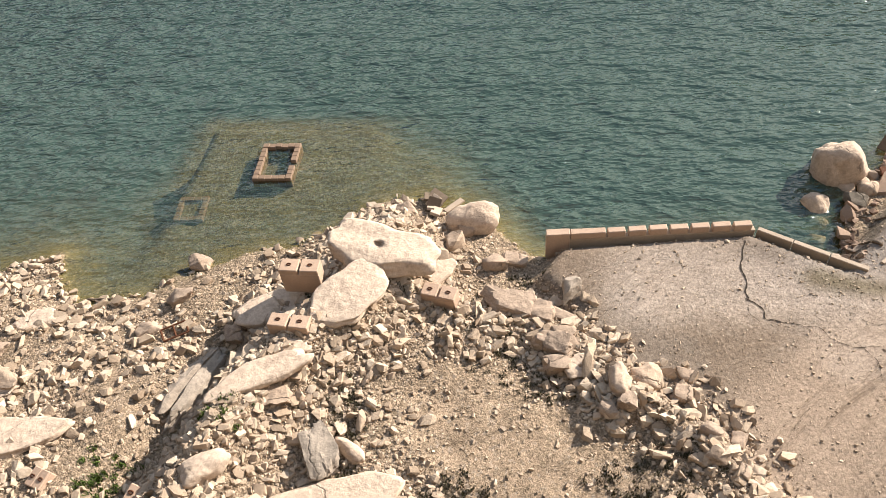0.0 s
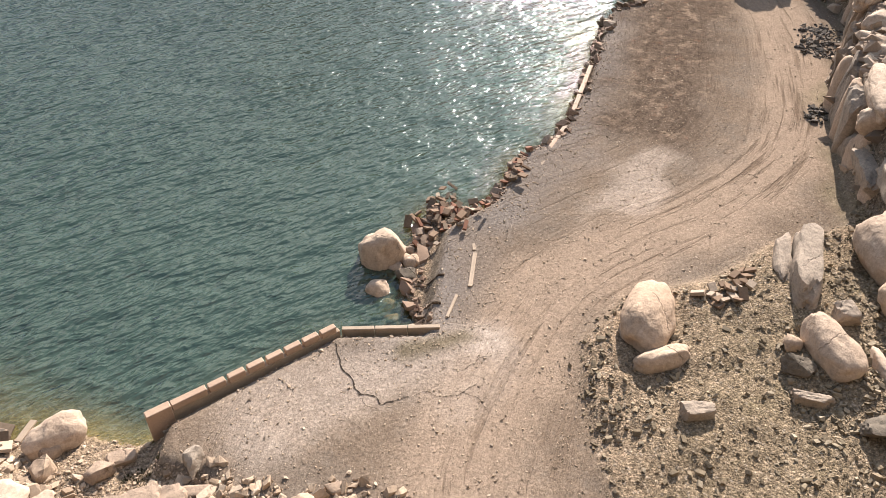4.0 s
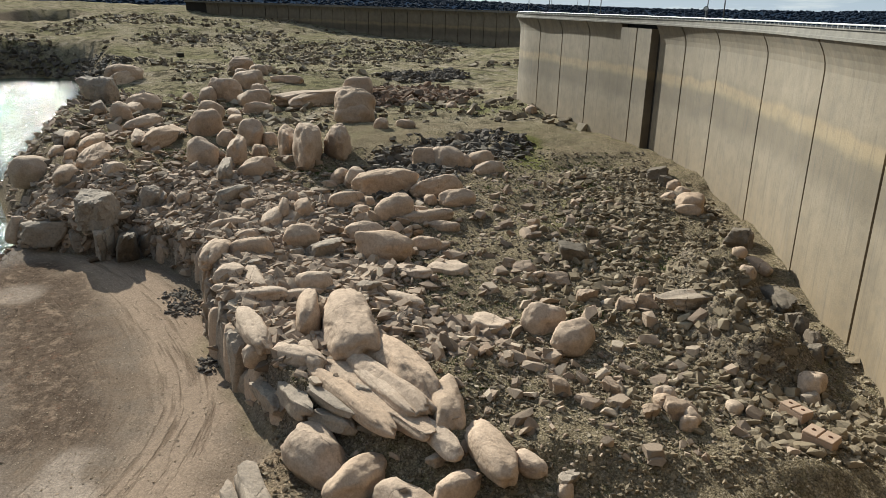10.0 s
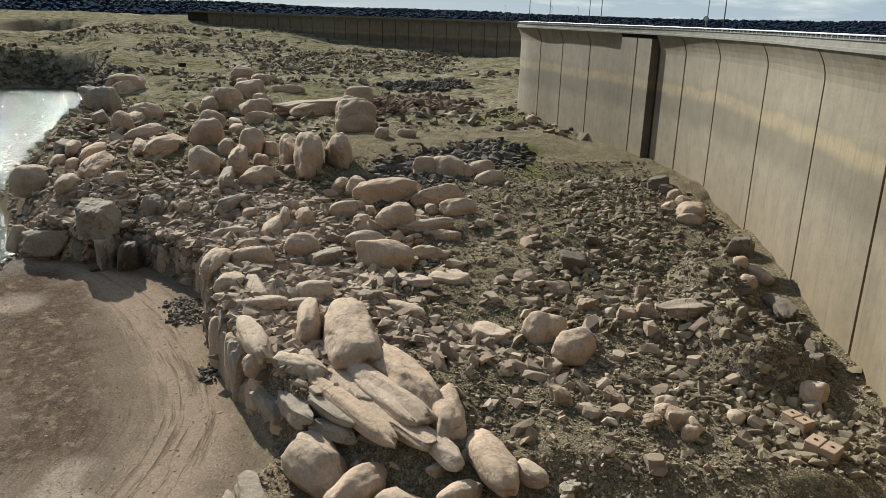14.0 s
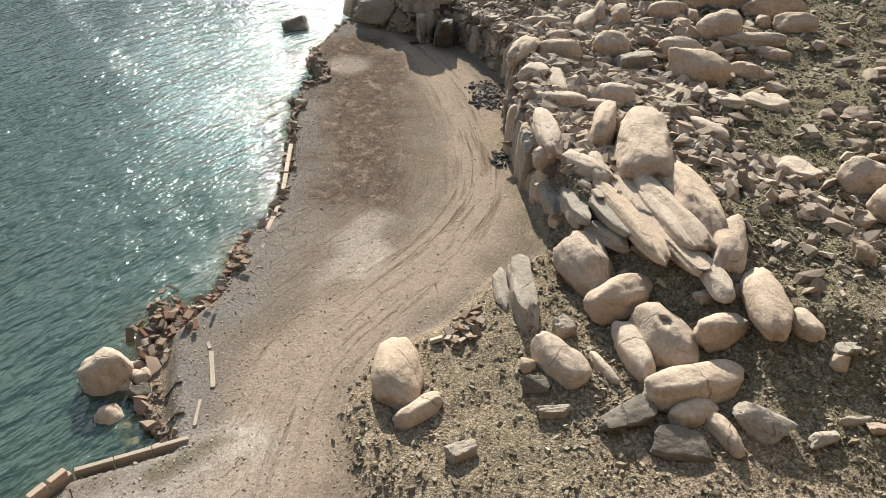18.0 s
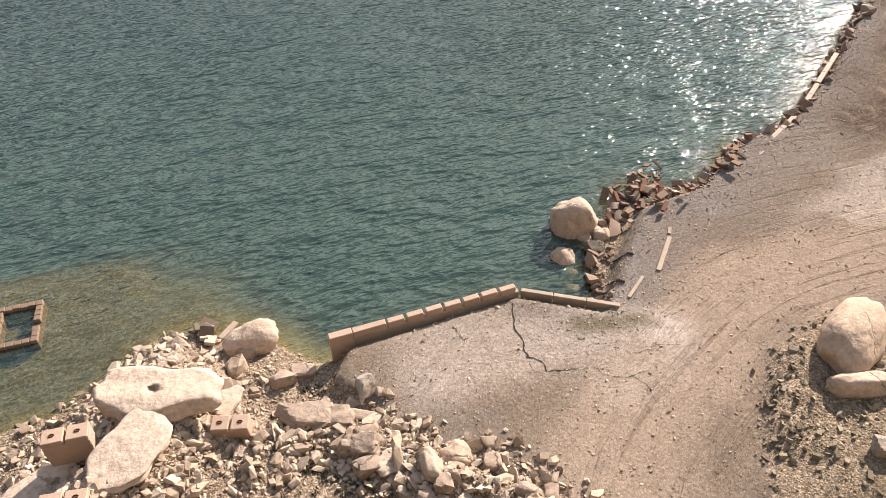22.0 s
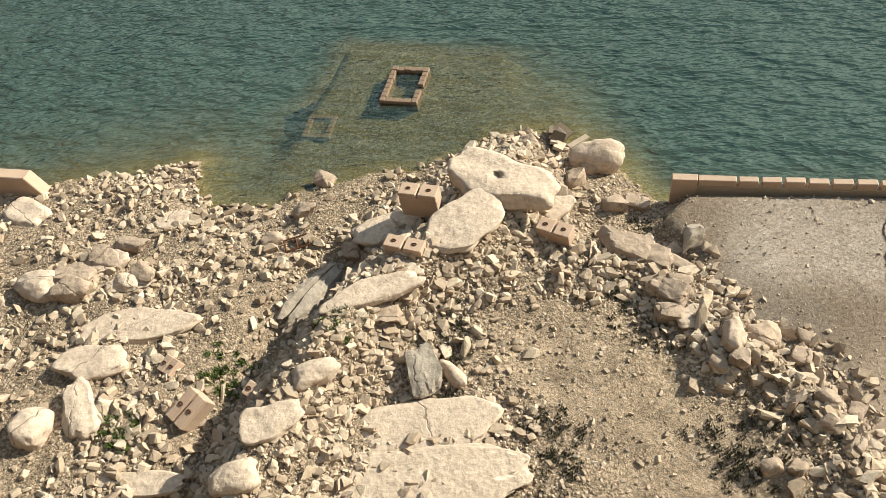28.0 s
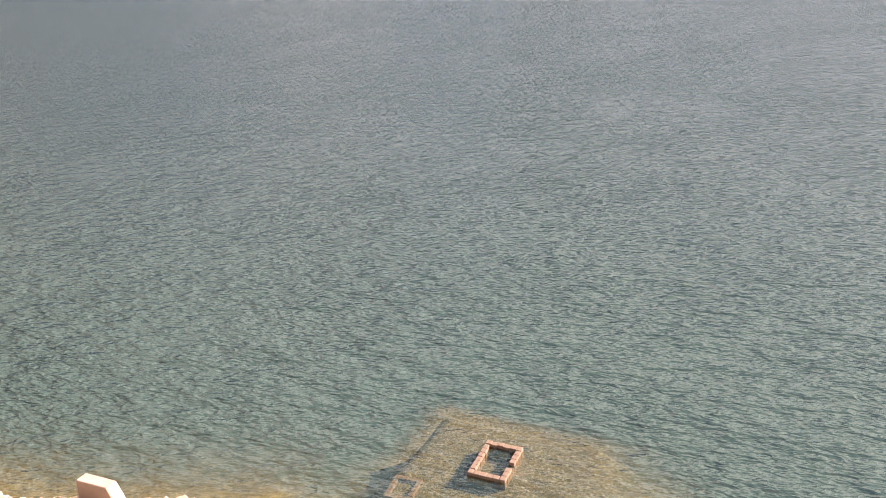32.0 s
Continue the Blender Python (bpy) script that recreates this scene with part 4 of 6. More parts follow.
def boulder(x, y, length, breadth, tall, turn, mat, seed):
    big = max(length, breadth)
    angular = {"granite": 0.35, "granite_pale": 0.3, "granite_dark": 0.75, "rubble_stone": 0.9, "granite_grey": 0.7}[mat.name]
    level = 5 if big > 9 else 4 if big > 1.7 else 3
    v = rock_points(level, seed, angular, 0.15 if angular > 0.6 else 0.17)
    lo, hi = v.min(0), v.max(0)
    v = (v - (lo + hi) / 2) / (hi - lo)                  # unit box
    flat = tall < 0.45 * min(length, breadth)
    # uneven outline in plan, more so for bare slabs
    ang = np.arctan2(v[:, 1], v[:, 0])
    ph = np.random.RandomState(seed + 5).uniform(0, 6.28, 4)
    wave = 0.5 * np.sin(2 * ang + ph[0]) + 0.6 * np.sin(3 * ang + ph[1]) + 0.45 * np.sin(5 * ang + ph[2]) + 0.3 * np.sin(9 * ang + ph[3])
    v[:, :2] *= (1.05 + (0.10 if flat else 0.045) * wave)[:, None]
    if flat:
        top = 0.20 + 0.16 * math.sin(ph[0]) * v[:, 0] + 0.16 * math.cos(ph[0]) * v[:, 1] + 0.03 * np.sin(9 * v[:, 0] + ph[1]) + 0.03 * np.sin(11 * v[:, 1] + ph[2])
        v[:, 2] = np.where(v[:, 2] > top, top + 0.12 * (v[:, 2] - top), v[:, 2])
    v[:, 2] = np.maximum(v[:, 2], -0.42)
    v *= (length * 1.10, breadth * 1.10, tall * 1.50)
    me = bpy.data.meshes.new("boulder")
    me.from_pydata(v.tolist(), [], ball(level)[1].tolist())
    me.shade_smooth()
    if angular > 0.6:
        me.set_sharp_from_angle(angle=radians(28))
    me.materials.append(mat)
    ob = new("boulder", me)
    g = max(float(height(x, y)[0]), -1.2)
    ob.matrix_world = pose(x, y, g + 0.29 * tall * (1.0 if g > 0 else 1.6), 0, 0, turn)
    SPOTS.append((x, y, big / 2))
    return tagged(ob, LABELS[mat.name], "boulder", "boulders of the reservoir bank")


def dent(ob, mark, radius, depth):
    """A deep worn hollow in the side of a boulder that faces the crest, on the line to a mark."""
    eye = Vector((0, 0, 44))
    w = (Vector(mark) - eye).normalized()
    m = ob.matrix_world
    away = lambda c: ((m @ c - eye) - (m @ c - eye).dot(w) * w).length + 0.3 * (m @ c - eye).dot(w)
    best = min((v.co for v in ob.data.vertices), key=away).copy()
    inward = m.to_3x3().inverted() @ (w * depth)
    for v in ob.data.vertices:
        d = (v.co - best).length
        if d < radius:
            v.co += inward * min(1.0, 1.8 * (1 - (d / radius) ** 2))


boulder(154.9, 85.6, 7.79, 6.31, 4.73, 270, granite, 1001)
boulder(141.1, 71.6, 7.99, 3.40, 2.55, 7, granite, 1002)
boulder(152.1, 71.0, 16.64, 4.33, 3.08, 8, granite, 1003)
boulder(164.0, 77.0, 17.60, 2.90, 2.69, 12, granite, 1004)
boulder(168.3, 83.7, 8.60, 2.60, 2.11, 16, granite, 1005)
boulder(169.6, 86.3, 8.63, 3.02, 2.27, 7, granite_grey, 1006)
boulder(161.3, 83.6, 6.88, 2.04, 1.52, 9, granite, 1007)
boulder(154.0, 76.9, 7.30, 1.78, 1.89, 12, granite, 1008)
boulder(140.8, 62.6, 4.15, 2.71, 2.03, 334, granite_pale, 1009)
boulder(200.0, 85.5, 5.77, 4.73, 4.49, 25, granite, 1010)
boulder(211.9, 86.9, 13.25, 4.12, 3.18, 13, granite, 1011)
boulder(190.2, 75.7, 15.17, 4.39, 3.04, 353, granite, 1012)
boulder(175.0, 65.4, 21.44, 4.82, 3.44, 1, granite, 1013)
boulder(170.6, 69.4, 9.33, 3.06, 2.45, 22, granite, 1014)
boulder(184.6, 58.5, 7.34, 6.48, 5.83, 285, granite, 1015)
boulder(154.6, 49.9, 5.62, 7.75, 5.09, 288, granite, 1016)
boulder(175.0, 51.1, 3.60, 4.91, 3.19, 291, granite, 1017)
boulder(177.1, 45.8, 5.30, 8.06, 5.60, 285, granite, 1018)
boulder(177.1, 41.3, 3.41, 4.61, 2.74, 285, granite, 1019)
boulder(157.5, 43.8, 10.76, 3.34, 4.85, 191, granite, 1020)
boulder(163.1, 40.3, 3.03, 4.15, 2.80, 286, granite, 1021)
boulder(146.3, 36.8, 8.10, 4.30, 3.22, 329, granite, 1022)
boulder(142.0, 42.0, 7.21, 2.67, 3.21, 195, granite_grey, 1023)
boulder(168.6, 35.4, 12.73, 3.96, 5.80, 190, granite, 1024)
boulder(158.9, 29.3, 17.18, 5.36, 7.04, 187, granite, 1025)
boulder(163.9, 23.7, 9.39, 5.12, 6.42, 185, granite, 1026)
boulder(213.4, 26.6, 8.63, 6.98, 5.23, 274, granite, 1027)
boulder(249.7, 42.0, 26.72, 7.54, 3.82, 333, granite, 1028)
boulder(265.0, 30.6, 9.38, 5.60, 4.20, 329, granite, 1029)
boulder(244.3, 76.1, 4.94, 6.75, 4.57, 289, granite, 1030)
boulder(242.0, 81.9, 3.16, 4.30, 2.83, 296, granite, 1031)
boulder(257.4, 74.2, 6.78, 3.73, 2.80, 308, granite, 1032)
boulder(300.0, 80.6, 6.82, 4.19, 3.14, 3, granite, 1033)
boulder(306.5, 76.6, 3.48, 4.77, 3.55, 289, granite, 1034)
boulder(314.9, 73.2, 2.95, 3.24, 2.35, 310, granite, 1035)
boulder(281.3, 72.1, 18.37, 5.43, 3.65, 338, granite, 1036)
boulder(265.9, 65.4, 7.08, 3.80, 2.85, 239, granite, 1037)
boulder(228.3, 56.3, 8.70, 4.58, 3.27, 304, granite, 1038)
boulder(285.2, 59.6, 12.01, 3.71, 2.72, 249, granite, 1039)
boulder(204.9, 57.0, 9.00, 3.27, 2.45, 2, granite, 1040)
boulder(223.9, 62.4, 8.81, 2.67, 1.96, 217, granite, 1041)
boulder(280.3, 118.0, 19.06, 5.82, 4.33, 2, granite_pale, 1042)
boulder(207.0, 94.8, 3.62, 4.96, 3.33, 299, granite_grey, 1043)
boulder(238.9, 107.6, 15.03, 4.37, 3.15, 3, granite_grey, 1044)
boulder(147.2, 49.3, 2.67, 2.70, 2.12, 261, granite_grey, 1045)
boulder(128.0, 36.6, 6.91, 2.87, 2.15, 327, granite_grey, 1046)
boulder(127.2, 59.6, 9.92, 5.72, 4.29, 5, granite_grey, 1047)
boulder(124.4, 58.0, 9.41, 2.89, 5.12, 200, granite_grey, 1048)
boulder(122.6, 53.7, 7.99, 3.41, 4.77, 198, granite_dark, 1049)
boulder(125.7, 68.6, 7.44, 4.43, 3.32, 282, granite_grey, 1050)
boulder(133.6, 53.1, 4.02, 3.96, 3.37, 14, granite_grey, 1051)
boulder(133.6, 51.4, 2.65, 2.64, 2.09, 340, granite_grey, 1052)
boulder(133.2, 49.2, 1.62, 2.30, 1.91, 293, granite, 1053)
boulder(131.3, 46.5, 2.13, 2.97, 1.83, 294, granite, 1054)
boulder(115.4, 34.2, 6.31, 2.81, 2.11, 317, granite, 1055)
boulder(101.3, 31.9, 9.07, 2.83, 2.13, 2, granite, 1056)
boulder(103.5, 27.6, 6.11, 4.17, 3.13, 287, granite, 1057)
boulder(110.6, 29.8, 3.37, 2.14, 1.60, 297, granite, 1058)
boulder(115.5, 31.0, 2.03, 1.43, 1.07, 268, granite_pale, 1059)
boulder(118.0, 27.4, 6.98, 2.87, 2.15, 349, granite_pale, 1060)
boulder(111.8, 27.0, 2.80, 1.72, 1.29, 235, granite_grey, 1061)
boulder(97.0, 25.2, 2.49, 1.51, 1.13, 318, granite_grey, 1062)
boulder(108.0, 21.1, 4.79, 3.61, 2.71, 283, granite, 1063)
boulder(116.1, 24.7, 2.31, 2.02, 1.51, 318, granite, 1064)
boulder(120.3, 26.2, 4.40, 1.76, 2.47, 187, granite, 1065)
boulder(121.4, 23.2, 2.95, 4.00, 2.30, 283, granite, 1066)
boulder(126.4, 25.9, 1.66, 1.68, 1.32, 299, granite, 1067)
boulder(123.5, 32.4, 2.78, 2.19, 1.64, 295, granite, 1068)
boulder(105.8, 17.1, 5.01, 2.56, 1.92, 312, granite_grey, 1069)
boulder(104.2, 21.2, 2.10, 1.63, 1.22, 309, granite_grey, 1070)
boulder(93.3, 27.8, 5.07, 3.04, 1.52, 348, granite_pale, 1071)
boulder(93.0, 24.4, 7.60, 2.36, 1.18, 207, granite_pale, 1072)
boulder(89.2, 26.6, 3.96, 1.63, 0.81, 263, granite_pale, 1073)
boulder(87.3, 22.8, 6.78, 2.06, 1.18, 293, granite_pale, 1074)
boulder(90.6, 23.4, 3.11, 1.26, 0.95, 302, granite_pale, 1075)
boulder(144.5, 20.3, 3.28, 3.33, 2.62, 296, granite, 1076)
boulder(142.9, 17.3, 3.67, 5.05, 3.19, 289, granite, 1077)
boulder(135.1, 10.9, 10.50, 5.51, 4.13, 287, granite, 1078)
boulder(125.9, 16.5, 5.97, 3.09, 2.32, 304, granite, 1079)
boulder(126.2, 13.0, 1.86, 2.53, 1.56, 285, granite, 1080)
boulder(121.2, 13.7, 3.06, 2.08, 1.56, 225, granite, 1081)
boulder(119.0, 8.1, 5.53, 4.85, 3.63, 276, granite, 1082)
boulder(135.8, 1.5, 9.72, 4.03, 3.02, 307, granite, 1083)
boulder(129.1, -2.1, 6.08, 3.39, 2.54, 300, granite, 1084)
boulder(128.9, 2.6, 2.00, 2.45, 1.50, 273, granite, 1085)
boulder(119.2, 2.9, 8.53, 2.45, 1.57, 301, granite, 1086)
boulder(117.0, 0.2, 4.80, 1.86, 1.39, 251, granite, 1087)
boulder(160.8, 3.7, 6.27, 5.35, 4.02, 313, granite, 1088)
boulder(159.7, -0.3, 5.71, 6.67, 4.28, 306, granite, 1089)
boulder(159.4, -3.5, 3.61, 3.61, 2.82, 280, granite, 1090)
boulder(162.2, -7.4, 6.00, 3.66, 2.75, 316, granite, 1091)
boulder(152.8, -9.1, 6.41, 2.97, 2.23, 299, granite_pale, 1092)
boulder(110.4, 12.2, 5.73, 3.30, 2.48, 277, granite, 1093)
boulder(105.6, 8.6, 7.99, 4.61, 3.45, 254, granite, 1094)
boulder(109.0, 2.5, 4.01, 2.49, 1.87, 271, granite, 1095)
boulder(109.3, 0.0, 2.05, 1.30, 0.98, 315, granite, 1096)
boulder(96.3, 4.0, 5.10, 3.33, 1.17, 252, granite_pale, 1097)
boulder(99.1, -0.8, 4.89, 3.78, 1.32, 259, granite_pale, 1098)
boulder(96.0, 7.0, 2.52, 1.61, 0.81, 350, granite_pale, 1099)
boulder(86.8, 4.7, 5.83, 2.07, 1.04, 233, granite_pale, 1100)
boulder(83.4, -5.7, 4.55, 4.35, 1.73, 236, granite_pale, 1101)
boulder(91.5, 16.3, 4.24, 3.02, 2.27, 267, granite_pale, 1102)
boulder(89.1, 9.3, 3.02, 1.94, 1.46, 228, granite_grey, 1103)
boulder(89.0, 17.4, 5.24, 1.60, 1.16, 288, granite_pale, 1104)
boulder(81.3, 15.3, 8.56, 2.60, 3.61, 186, granite, 1105)
boulder(78.2, 10.2, 13.71, 5.55, 3.88, 195, granite, 1106)
boulder(70.0, 3.8, 14.26, 4.04, 2.71, 206, granite, 1107)
boulder(66.7, 5.4, 13.80, 2.66, 1.61, 217, granite, 1108)
boulder(65.7, 5.7, 11.25, 1.84, 1.19, 214, granite_pale, 1109)
boulder(64.5, 8.6, 14.40, 2.03, 1.22, 219, granite, 1110)
boulder(62.9, 7.0, 7.16, 1.39, 0.77, 223, granite, 1111)
boulder(64.3, 10.4, 7.59, 1.58, 0.91, 226, granite_grey, 1112)
boulder(62.9, 9.5, 4.86, 2.02, 1.21, 237, granite_grey, 1113)
boulder(61.4, 6.0, 3.49, 1.08, 0.80, 224, granite_grey, 1114)
boulder(77.7, 20.8, 10.48, 2.51, 1.81, 206, granite_pale, 1115)
boulder(74.5, 19.3, 3.84, 2.53, 1.90, 314, granite_pale, 1116)
boulder(71.6, 14.7, 6.22, 2.18, 1.53, 239, granite_pale, 1117)
boulder(71.8, 13.4, 5.48, 1.96, 1.47, 210, granite_pale, 1118)
boulder(67.3, 9.7, 3.61, 1.11, 0.82, 240, granite_pale, 1119)
boulder(65.2, 7.0, 2.39, 0.97, 0.73, 246, granite_grey, 1120)
boulder(70.9, 17.7, 7.38, 2.15, 1.60, 213, granite_grey, 1121)
boulder(66.7, 14.0, 7.78, 2.07, 1.52, 209, granite_grey, 1122)
boulder(81.5, -11.9, 4.85, 3.73, 2.98, 281, granite, 1123)
boulder(76.9, -14.4, 4.65, 3.61, 2.89, 287, granite, 1124)
boulder(82.9, -28.8, 7.67, 4.04, 1.62, 291, granite_grey, 1125)
boulder(142.3, -42.2, 3.95, 2.57, 1.93, 229, granite_dark, 1129)
boulder(131.0, -41.8, 6.25, 2.57, 1.89, 211, granite_dark, 1130)
boulder(124.5, -40.9, 3.73, 2.02, 1.52, 253, granite, 1131)
boulder(108.2, -43.9, 3.32, 3.29, 2.47, 279, granite_dark, 1132)
boulder(97.1, -42.2, 4.29, 2.03, 1.53, 202, granite, 1133)
boulder(88.9, -41.4, 7.40, 2.21, 1.62, 180, granite_dark, 1134)
boulder(80.6, -40.3, 3.2, 2.0, 2.2, 170, granite_dark, 1401)
boulder(77.8, -39.8, 2.6, 1.9, 3.0, 150, granite_dark, 1402)
boulder(75.2, -39.6, 3.0, 1.7, 2.4, 175, granite_dark, 1403)
boulder(72.6, -39.0, 2.2, 1.6, 1.5, 160, granite_dark, 1404)
boulder(67.8, -36.6, 2.21, 2.97, 1.66, 225, granite, 1136)
boulder(60.5, -22.5, 1.32, 1.82, 1.06, 242, granite, 1137)
boulder(67.8, -16.9, 1.12, 1.56, 0.95, 260, granite, 1138)
boulder(63.8, -20.8, 1.44, 1.96, 1.12, 240, granite, 1139)
boulder(63.4, -16.8, 2.10, 1.13, 0.85, 305, granite_grey, 1140)
boulder(65.6, -35.6, 1.62, 1.38, 1.04, 270, granite_grey, 1141)
boulder(96.9, -12.4, 3.24, 0.92, 0.61, 315, granite_pale, 1142)
boulder(240.5, -1.0, 5.65, 2.81, 2.11, 344, granite, 1143)
boulder(197.7, 17.3, 3.28, 3.24, 2.43, 269, granite, 1144)
boulder(204.9, 11.2, 4.64, 2.61, 1.96, 273, granite, 1145)
boulder(186.9, -3.3, 3.12, 3.02, 2.26, 293, granite_grey, 1146)
boulder(231.1, -24.9, 3.01, 2.92, 2.19, 214, granite, 1147)
boulder(60.5, 11.0, 7.97, 4.32, 3.24, 216, granite, 1148)
boulder(56.3, 6.7, 6.25, 3.35, 2.68, 324, granite, 1149)
pitted_rock = boulder(52.8, 2.2, 6.33, 4.16, 2.50, 225, granite, 1150)
boulder(50.8, 4.2, 6.03, 2.11, 1.58, 215, granite_pale, 1151)
boulder(48.3, -1.1, 7.68, 3.37, 2.02, 313, granite, 1152)
boulder(54.2, -1.9, 4.39, 2.38, 2.14, 321, granite, 1153)
boulder(63.8, -0.8, 8.57, 2.74, 2.06, 183, granite, 1154)
boulder(58.9, 0.1, 6.51, 1.90, 1.09, 211, granite_pale, 1155)
boulder(57.3, -4.6, 8.62, 3.06, 1.84, 200, granite, 1156)
boulder(55.7, -7.9, 3.23, 1.92, 1.15, 214, granite, 1157)
boulder(54.7, 14.9, 8.81, 2.56, 1.91, 211, granite_grey, 1158)
boulder(54.9, 17.3, 5.51, 1.32, 0.97, 212, granite_grey, 1159)
boulder(51.4, 10.2, 1.98, 1.78, 1.34, 319, granite_grey, 1160)
boulder(47.1, 9.3, 5.28, 2.65, 1.99, 241, granite, 1161)
boulder(44.2, 10.2, 2.09, 1.43, 1.07, 302, granite_dark, 1162)
boulder(46.1, 11.6, 1.17, 1.11, 0.84, 299, granite, 1163)
boulder(41.0, 20.7, 7.10, 3.58, 2.69, 204, granite, 1164)
boulder(38.2, 17.4, 4.22, 1.59, 1.19, 336, granite, 1165)
boulder(43.3, 3.1, 4.10, 2.13, 1.28, 314, granite_dark, 1166)
boulder(45.7, -1.4, 3.59, 1.87, 1.40, 321, granite, 1167)
boulder(44.7, -3.8, 3.93, 1.40, 1.05, 224, granite, 1168)
boulder(46.2, -6.1, 3.82, 2.11, 1.48, 258, granite_grey, 1169)
boulder(42.6, -1.1, 4.07, 2.15, 1.08, 287, granite_dark, 1170)
boulder(57.5, -0.4, 2.94, 1.00, 0.75, 310, granite_grey, 1171)
boulder(53.9, -10.8, 1.51, 1.28, 0.96, 300, granite_grey, 1172)
boulder(48.2, 5.9, 3.48, 1.03, 0.74, 229, granite_pale, 1173)
boulder(61.3, 6.1, 1.85, 1.19, 0.89, 242, granite_dark, 1174)
boulder(48.6, -12.0, 2.15, 0.74, 0.55, 296, granite_grey, 1175)
boulder(46.2, -10.2, 2.75, 1.11, 0.84, 322, granite_grey, 1176)
boulder(42.4, 8.0, 2.73, 0.93, 0.70, 305, granite_grey, 1177)
boulder(35.5, 12.8, 2.26, 1.15, 0.86, 323, granite_grey, 1178)
hole_rock = boulder(-4.4, 37.0, 7.39, 4.01, 1.40, 336, granite_pale, 1179)
boulder(-6.6, 32.9, 5.27, 3.68, 0.74, 42, granite_pale, 1180)
boulder(-12.5, 34.9, 5.57, 2.41, 0.60, 12, granite_pale, 1181)
boulder(-0.7, 36.2, 3.10, 1.79, 0.72, 30, granite_pale, 1182)
boulder(2.7, 42.1, 3.63, 2.37, 1.78, 357, granite, 1183)
boulder(-12.3, 27.3, 6.27, 1.90, 0.85, 23, granite_pale, 1184)
boulder(-18.0, 29.8, 6.22, 1.57, 1.12, 71, granite_grey, 1185)
boulder(-18.7, 30.6, 5.46, 1.26, 0.84, 63, granite_grey, 1186)
boulder(-8.8, 22.4, 3.17, 1.88, 1.13, 289, granite_grey, 1187)
boulder(-7.1, 22.5, 2.16, 0.89, 0.67, 310, granite, 1188)
boulder(-8.4, 18.6, 7.65, 3.76, 0.56, 14, granite_pale, 1189)
boulder(-9.3, 15.4, 12.45, 3.63, 0.44, 4, granite_pale, 1190)
boulder(-14.9, 21.3, 2.59, 1.52, 0.76, 28, granite_pale, 1191)
boulder(-17.0, 18.1, 3.39, 1.96, 0.78, 18, granite_pale, 1192)
boulder(-18.4, 14.7, 2.58, 1.79, 0.90, 16, granite_pale, 1193)
boulder(-30.0, 26.7, 7.95, 2.66, 0.53, 7, granite_pale, 1194)
boulder(-31.6, 23.4, 4.68, 2.47, 0.74, 9, granite_pale, 1195)
boulder(-39.2, 30.6, 3.39, 2.29, 1.14, 344, granite_pale, 1196)
boulder(-33.9, 18.6, 2.50, 2.42, 1.37, 88, granite_pale, 1197)
boulder(-31.1, 20.0, 3.99, 2.00, 0.80, 302, granite_pale, 1198)
boulder(-44.4, 38.8, 4.10, 2.48, 0.99, 340, granite_pale, 1199)
boulder(-34.9, 32.9, 3.19, 1.80, 0.72, 19, granite_pale, 1200)
boulder(-31.8, 30.7, 3.63, 1.29, 0.51, 14, granite_pale, 1201)
boulder(-25.9, 15.4, 5.81, 1.33, 0.39, 1, granite_pale, 1202)
boulder(3.9, 32.6, 3.44, 1.95, 0.98, 333, rubble_stone, 1203)
boulder(6.8, 31.6, 3.44, 1.14, 0.57, 315, rubble_stone, 1204)
boulder(6.0, 28.6, 1.84, 1.01, 0.76, 329, rubble_stone, 1205)
boulder(9.7, 24.6, 2.06, 1.14, 0.91, 269, granite, 1206)
boulder(11.6, 25.0, 1.83, 1.63, 1.16, 353, granite, 1207)
boulder(9.9, 23.0, 0.90, 0.64, 0.48, 291, granite, 1208)
boulder(13.3, 23.6, 1.13, 0.66, 0.49, 4, rubble_stone, 1209)
boulder(6.4, 26.8, 1.59, 0.91, 0.69, 5, rubble_stone, 1210)
boulder(14.0, 20.4, 1.22, 0.93, 0.70, 321, rubble_stone, 1211)
boulder(15.6, 20.1, 0.84, 1.14, 0.63, 327, rubble_stone, 1212)
boulder(13.8, 18.9, 1.29, 0.91, 0.68, 339, rubble_stone, 1213)
boulder(14.9, 17.7, 0.63, 0.89, 0.48, 336, rubble_stone, 1214)
boulder(10.5, 16.6, 1.18, 0.79, 0.59, 10, rubble_stone, 1215)
boulder(11.7, 16.5, 0.79, 0.94, 0.60, 320, rubble_stone, 1216)
boulder(228.2, 28.4, 9.67, 8.10, 6.51, -61, granite_grey, 70)
boulder(284.0, 119.3, 16.43, 8.38, 5.99, -17, granite, 105)
boulder(229.8, 103.5, 8.87, 10.31, 7.25, -31, granite_grey, 106)
boulder(252.6, 41.6, 27.11, 11.75, 5.25, -44, granite, 107)
boulder(217.4, 26.5, 10.37, 10.62, 8.48, -84, granite, 108)
boulder(265.2, 30.9, 8.96, 7.51, 6.03, -82, granite, 109)
boulder(314.9, 84.3, 10.23, 6.98, 5.61, -47, granite, 110)
boulder(249.7, 72.5, 8.53, 9.26, 6.98, -49, granite, 111)
boulder(239.5, 60.4, 8.65, 7.69, 4.81, -64, granite, 112)
boulder(275.1, 70.6, 8.90, 7.41, 5.95, -120, granite, 113)
boulder(307.2, 74.1, 4.80, 6.10, 3.92, -79, granite, 114)
boulder(216.8, 67.2, 6.82, 6.29, 4.49, -64, granite, 115)
boulder(220.4, 87.2, 8.66, 6.92, 4.33, -38, granite, 116)
